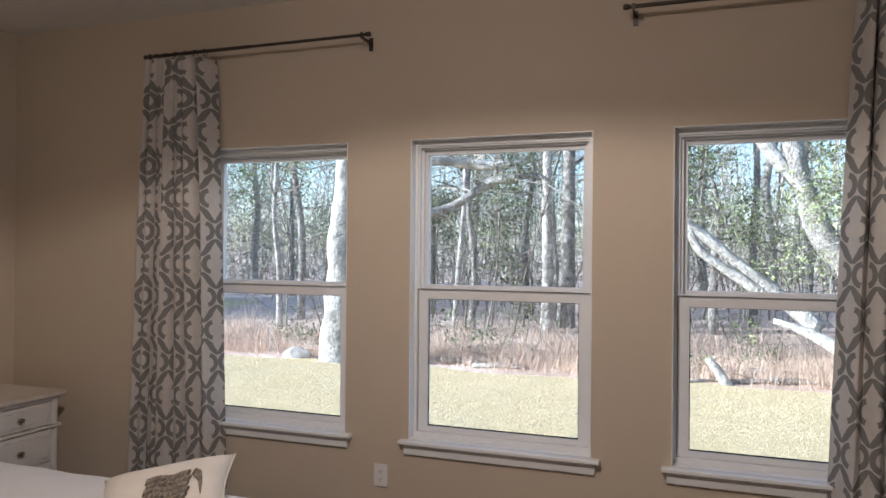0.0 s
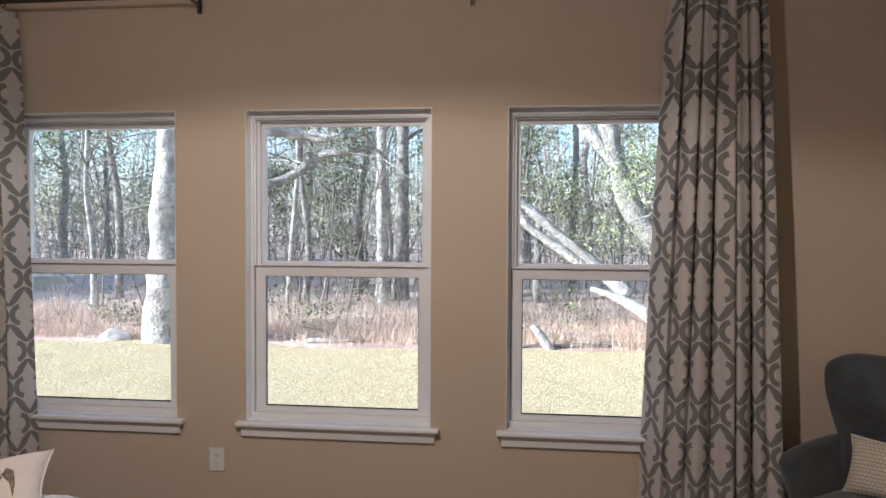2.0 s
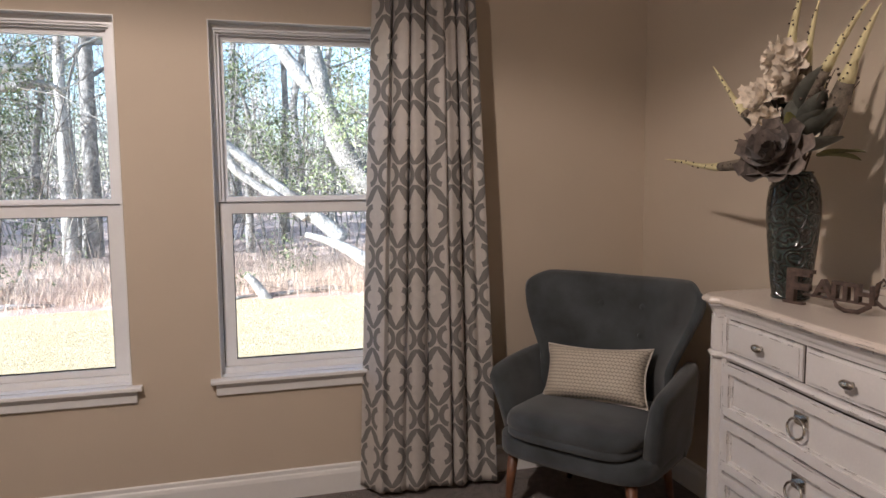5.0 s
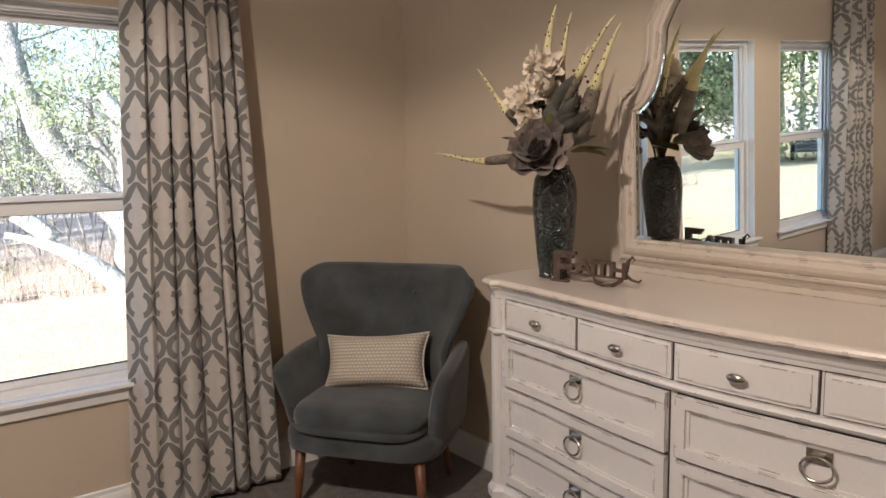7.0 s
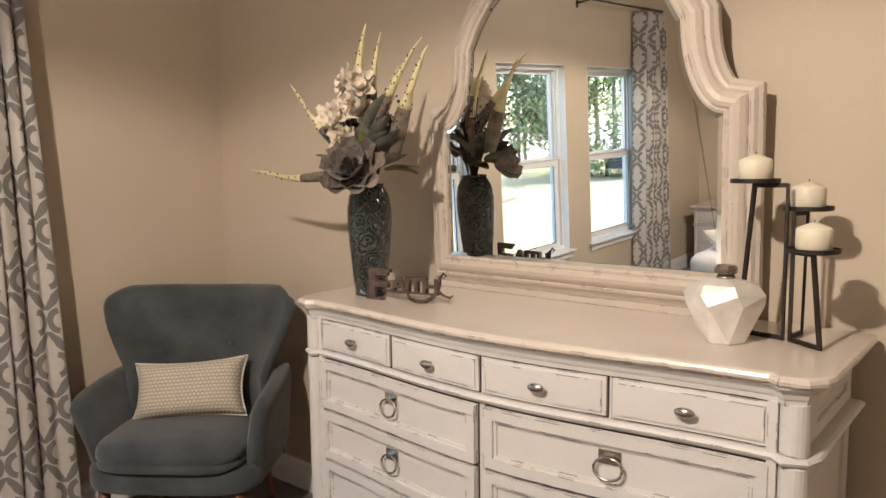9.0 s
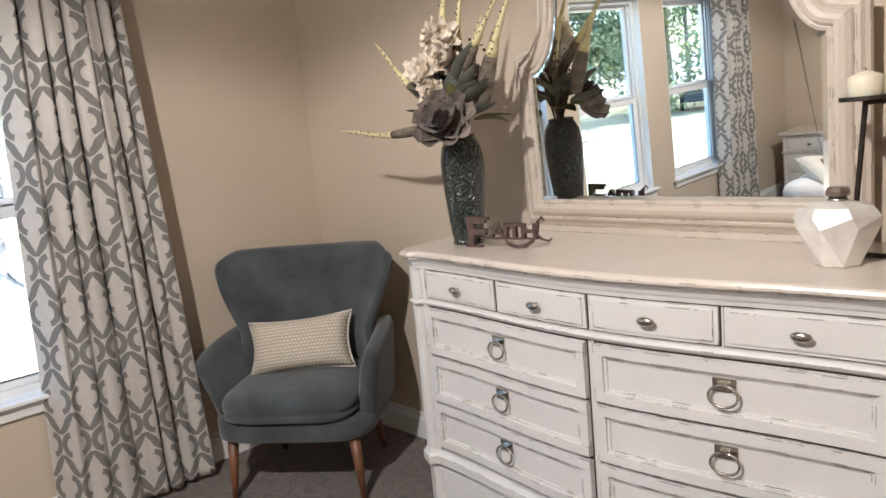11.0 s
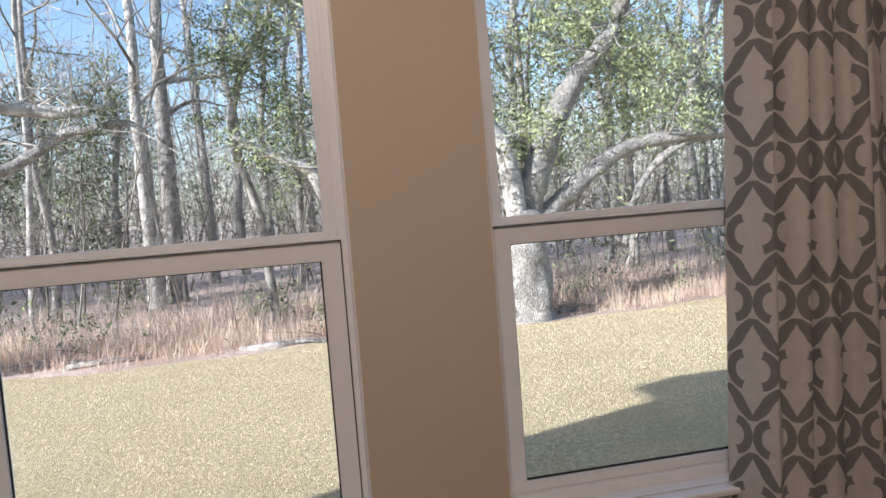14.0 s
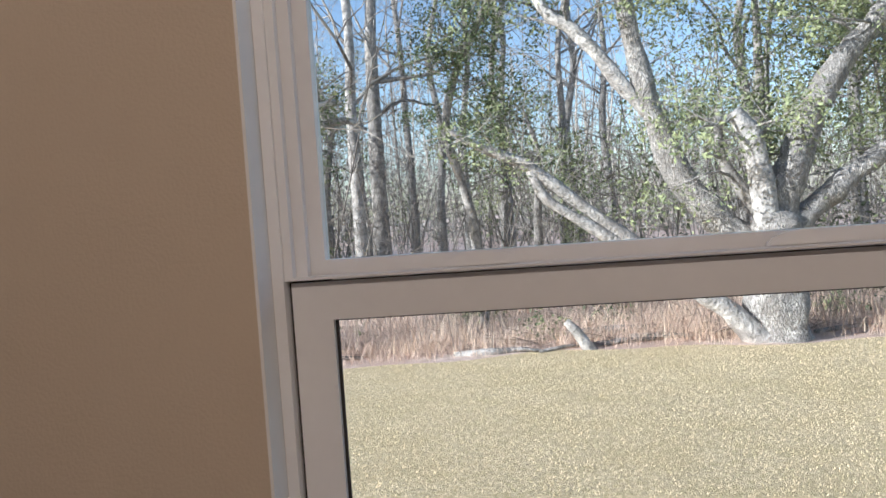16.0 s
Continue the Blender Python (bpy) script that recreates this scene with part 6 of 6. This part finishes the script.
for i, (x, y, h, r) in enumerate(((1.2, 17.0, 4.6, 1.5), (5.6, 14.4, 7.5, 2.0), (-4.4, 19.5, 6.5, 1.5), (-7.6, 19.0, 6.0, 1.6), (8.5, 14.8, 7.5, 1.9), (-11, 16.5, 7, 1.8), (11, 17.5, 7.5, 2.0), (-27, 28, 9, 3.0), (-33, 24, 9, 3.2), (-38, 30, 10, 3.5), (-42, 22, 9, 3.2), (-19, 29, 8, 2.6), (-46, 27, 10, 3.6))):
    evergreen(x, y, h, r, 90 + i, 0.12 if y < 15 else 0)
# the tree line across the side lawn
for i, (x, y, h, r) in enumerate(((-27, 13, 10, 3.2), (-30, 15.6, 12, 3.6), (-28.5, 18, 11, 3.4), (-31.5, 20, 12, 3.6), (-27.5, 21.5, 10, 3.2), (-33, 12.2, 12, 3.6), (-35, 17.2, 13, 4.0), (-33, 23.5, 12, 3.8))):
    evergreen(x, y, h, r, 140 + i, -0.15, 0.17)

# understorey, brush and the far woods, past counting
segs, pts = [], []
q = random.Random(77)
for _ in range(1250):
    y = 13.5 + 34 * q.random() ** 1.1
    x = q.uniform(-1, 1) * (6 + y * 0.95) + 0.5
    if x < -11.5 and y < 26:
        continue
    h, r = q.uniform(1.5, 6.5), q.uniform(0.006, 0.022) * (1 + y / 40)
    z = ground_z(x, y) - 0.1
    p = Vector((x, y, z))
    d = Vector((q.gauss(0, 0.20), q.gauss(0, 0.15), 1))
    for s in range(4):
        n_ = p + d * (h / 4)
        segs.append((tuple(p), tuple(n_), r, r * 0.75))
        if s and y < 34:
            for _ in range(4):
                e = n_ + Vector((q.gauss(0, 0.5), q.gauss(0, 0.5), q.uniform(0.1, 0.8)))
                segs.append((tuple(n_), tuple(e), r * 0.45, r * 0.15))
        p, r = n_, r * 0.75
        d = d + Vector((q.gauss(0, 0.09), q.gauss(0, 0.09), 0))
    if q.random() < 0.13:
        pts += [(x + q.gauss(0, 0.35), y + q.gauss(0, 0.35), z + h * q.uniform(0.25, 0.8)) for _ in range(26)]
tagged(stick_part("saplings", segs, TWIG, None, "", 4), "dense thicket of thin bare saplings in the woods", "saplings", "", "stuff")
tagged(leaf_part("thicket_leaves", pts, 0.07, EVERGREEN, None, 8, 5, 0.22), "dull green leaves hanging in the thicket", "leaves", "", "stuff")
segs = []
for _ in range(1500):
    y = EDGE + 0.6 + abs(q.gauss(0, 2.6))
    x = q.uniform(-15, 13)
    z = ground_z(x, y)
    p = Vector((x, y, z))
    if q.random() < 0.5:
        a = q.uniform(0, 6.28)
        segs.append((tuple(p + Vector((0, 0, 0.03))), tuple(p + Vector((math.cos(a), math.sin(a) * 0.6, q.uniform(0.0, 0.3))) * q.uniform(0.3, 1.1)), 0.014, 0.006))
    else:
        for _ in range(3):
            e = p + Vector((q.gauss(0, 0.22), q.gauss(0, 0.22), q.uniform(0.25, 0.9)))
            segs.append((tuple(p), tuple(e), 0.007, 0.003))
BRUSH = mat("dry_brush", (0.66, 0.54, 0.46), 0.95, vary=0.2, scale=3, rand=0.6, dark=(0.30, 0.24, 0.20))
tagged(stick_part("brushwood", segs, BRUSH, None, "", 3), "fallen sticks and bare brush behind the lawn", "brush", "", "stuff")
pts = []
for _ in range(24):
    x, y, s = q.uniform(-14, 13), EDGE + 1.2 + abs(q.gauss(0, 2.5)), q.uniform(0.15, 0.4)
    pts += [(x + q.gauss(0, s), y + q.gauss(0, s), ground_z(x, y) + abs(q.gauss(0, s)) * 1.3) for _ in range(40)]
tagged(leaf_part("low_shrubs", pts, 0.05, EVERGREEN, None, 9, 4, 0.08), "low green and brown shrubs among the brush", "shrubs", "", "stuff")
# tangled bare twigs between the trees
segs = []
for _ in range(1500):
    y = 12.5 + 14 * q.random() ** 1.2
    x = q.uniform(-1, 1) * (5 + y * 0.8)
    p = Vector((x, y, ground_z(x, y) + q.uniform(0.2, 1.0) ** 1.5 * (4.2 + 0.1 * y)))
    branchy(q, p, (q.gauss(0, 1), q.gauss(0, 0.5), q.gauss(0.35, 0.5)), q.uniform(0.7, 2.0), q.uniform(0.006, 0.014), 1, segs, 0.0, (2, 3), 0.30, 4)
tagged(stick_part("tangled_twigs", segs, TWIG, None, "", 3), "tangled pale bare twigs between the trees", "twigs", "", "stuff")
# distant woods: trunks and hazy twigs far back
segs = []
for _ in range(520):
    y = q.uniform(46, 95)
    x = q.uniform(-1, 1) * (y * 1.15)
    z = ground_z(x, y) - 0.2
    h, r = q.uniform(9, 17), q.uniform(0.04, 0.12)
    t_ = Vector((x + q.gauss(0, 1.6), y, z + h))
    segs.append(((x, y, z), tuple(t_), r, r * 0.4))
    for _ in range(14):
        b_ = Vector((x, y, z)).lerp(t_, q.uniform(0.25, 1))
        segs.append((tuple(b_), tuple(b_ + Vector((q.gauss(0, 1.4), q.gauss(0, 1.0), q.uniform(0.3, 2.0)))), r * 0.4, r * 0.12))
tagged(stick_part("far_woods", segs, TWIG, None, "", 4), "distant bare grey winter woods", "woods", "", "stuff")

pts = [(q.uniform(-1, 1) * y * 1.2, y, -0.6 + abs(q.gauss(0, 0.55)) * (2.0 + y * 0.14)) for y in [q.uniform(36, 95) for _ in range(120000)]]
# the haze of distance is put into the flakes' low-contrast grey
HAZE = mat("hazy_twigs", (0.39, 0.37, 0.325), 0.95, vary=0.15, scale=0.3, rand=0.5, spec=0.1, dark=(0.19, 0.19, 0.155))
tagged(leaf_part("far_thicket", pts, 0.15, HAZE, None, 31, 1, 0.3), "hazy grey-brown twigs of the distant woods", "thicket", "", "stuff")

# a small slatted trailer parked far off on the grass
PAINT = mat("dark_blue_paint", (0.03, 0.04, 0.06), 0.4, vary=0.1)
RUBBER = mat("tyre_rubber", (0.02, 0.02, 0.02), 0.8)
tr = thing("utility_trailer", pose(-24.2, 11.7, -0.78, 0, 0, 62), "dark slatted utility trailer parked on the grass", "trailer")
part("bed", boxes((-0.9, 0.9, -1.4, 1.4, 0.40, 0.50)), PAINT, tr, bevel=0.01)
for k in range(4):
    z = 0.52 + 0.12 * k
    part("rail", boxes((-0.9, 0.9, -1.4, -1.36, z, z + 0.08)), PAINT, tr)
    part("rail", boxes((-0.9, 0.9, 1.36, 1.4, z, z + 0.08)), PAINT, tr)
    part("rail", boxes((-0.9, -0.86, -1.355, 1.355, z, z + 0.08)), PAINT, tr)
    part("rail", boxes((0.86, 0.9, -1.355, 1.355, z, z + 0.08)), PAINT, tr)
for sx in (-1, 1):
    part("wheel", lathe([(0.18, -0.09), (0.30, -0.09), (0.32, -0.06), (0.32, 0.06), (0.30, 0.09), (0.18, 0.09)], 24, m=pose(sx * 1.0, 0, 0.32, 0, 90, 0)), RUBBER, tr)
    part("post", boxes((sx * 0.88 - 0.03, sx * 0.88 + 0.03, -1.35, -1.29, 0.5, 0.96)), PAINT, tr)

# the house outside the room, unseen: the wing beyond the bed wall, the wall above the ceiling and the eave, placed to
# cast the lawn's shadow
single("exterior_wall", boxes((-6.0, -3.335, 0.0, 0.158, -0.5, 3.565), (-3.33, 14.0, 0.0, 0.158, CEILING + 0.125, 3.565)), BRICK, "unseen exterior wall beside and above the bedroom, added to shade the lawn", "wall", "structure")
single("roof_eave", boxes((-6.0, 14.0, -9, 0.67, 3.57, 3.82)), SHINGLE, "unseen shingled roof eave over the bedroom, sized to shade the lawn", "roof", "structure")
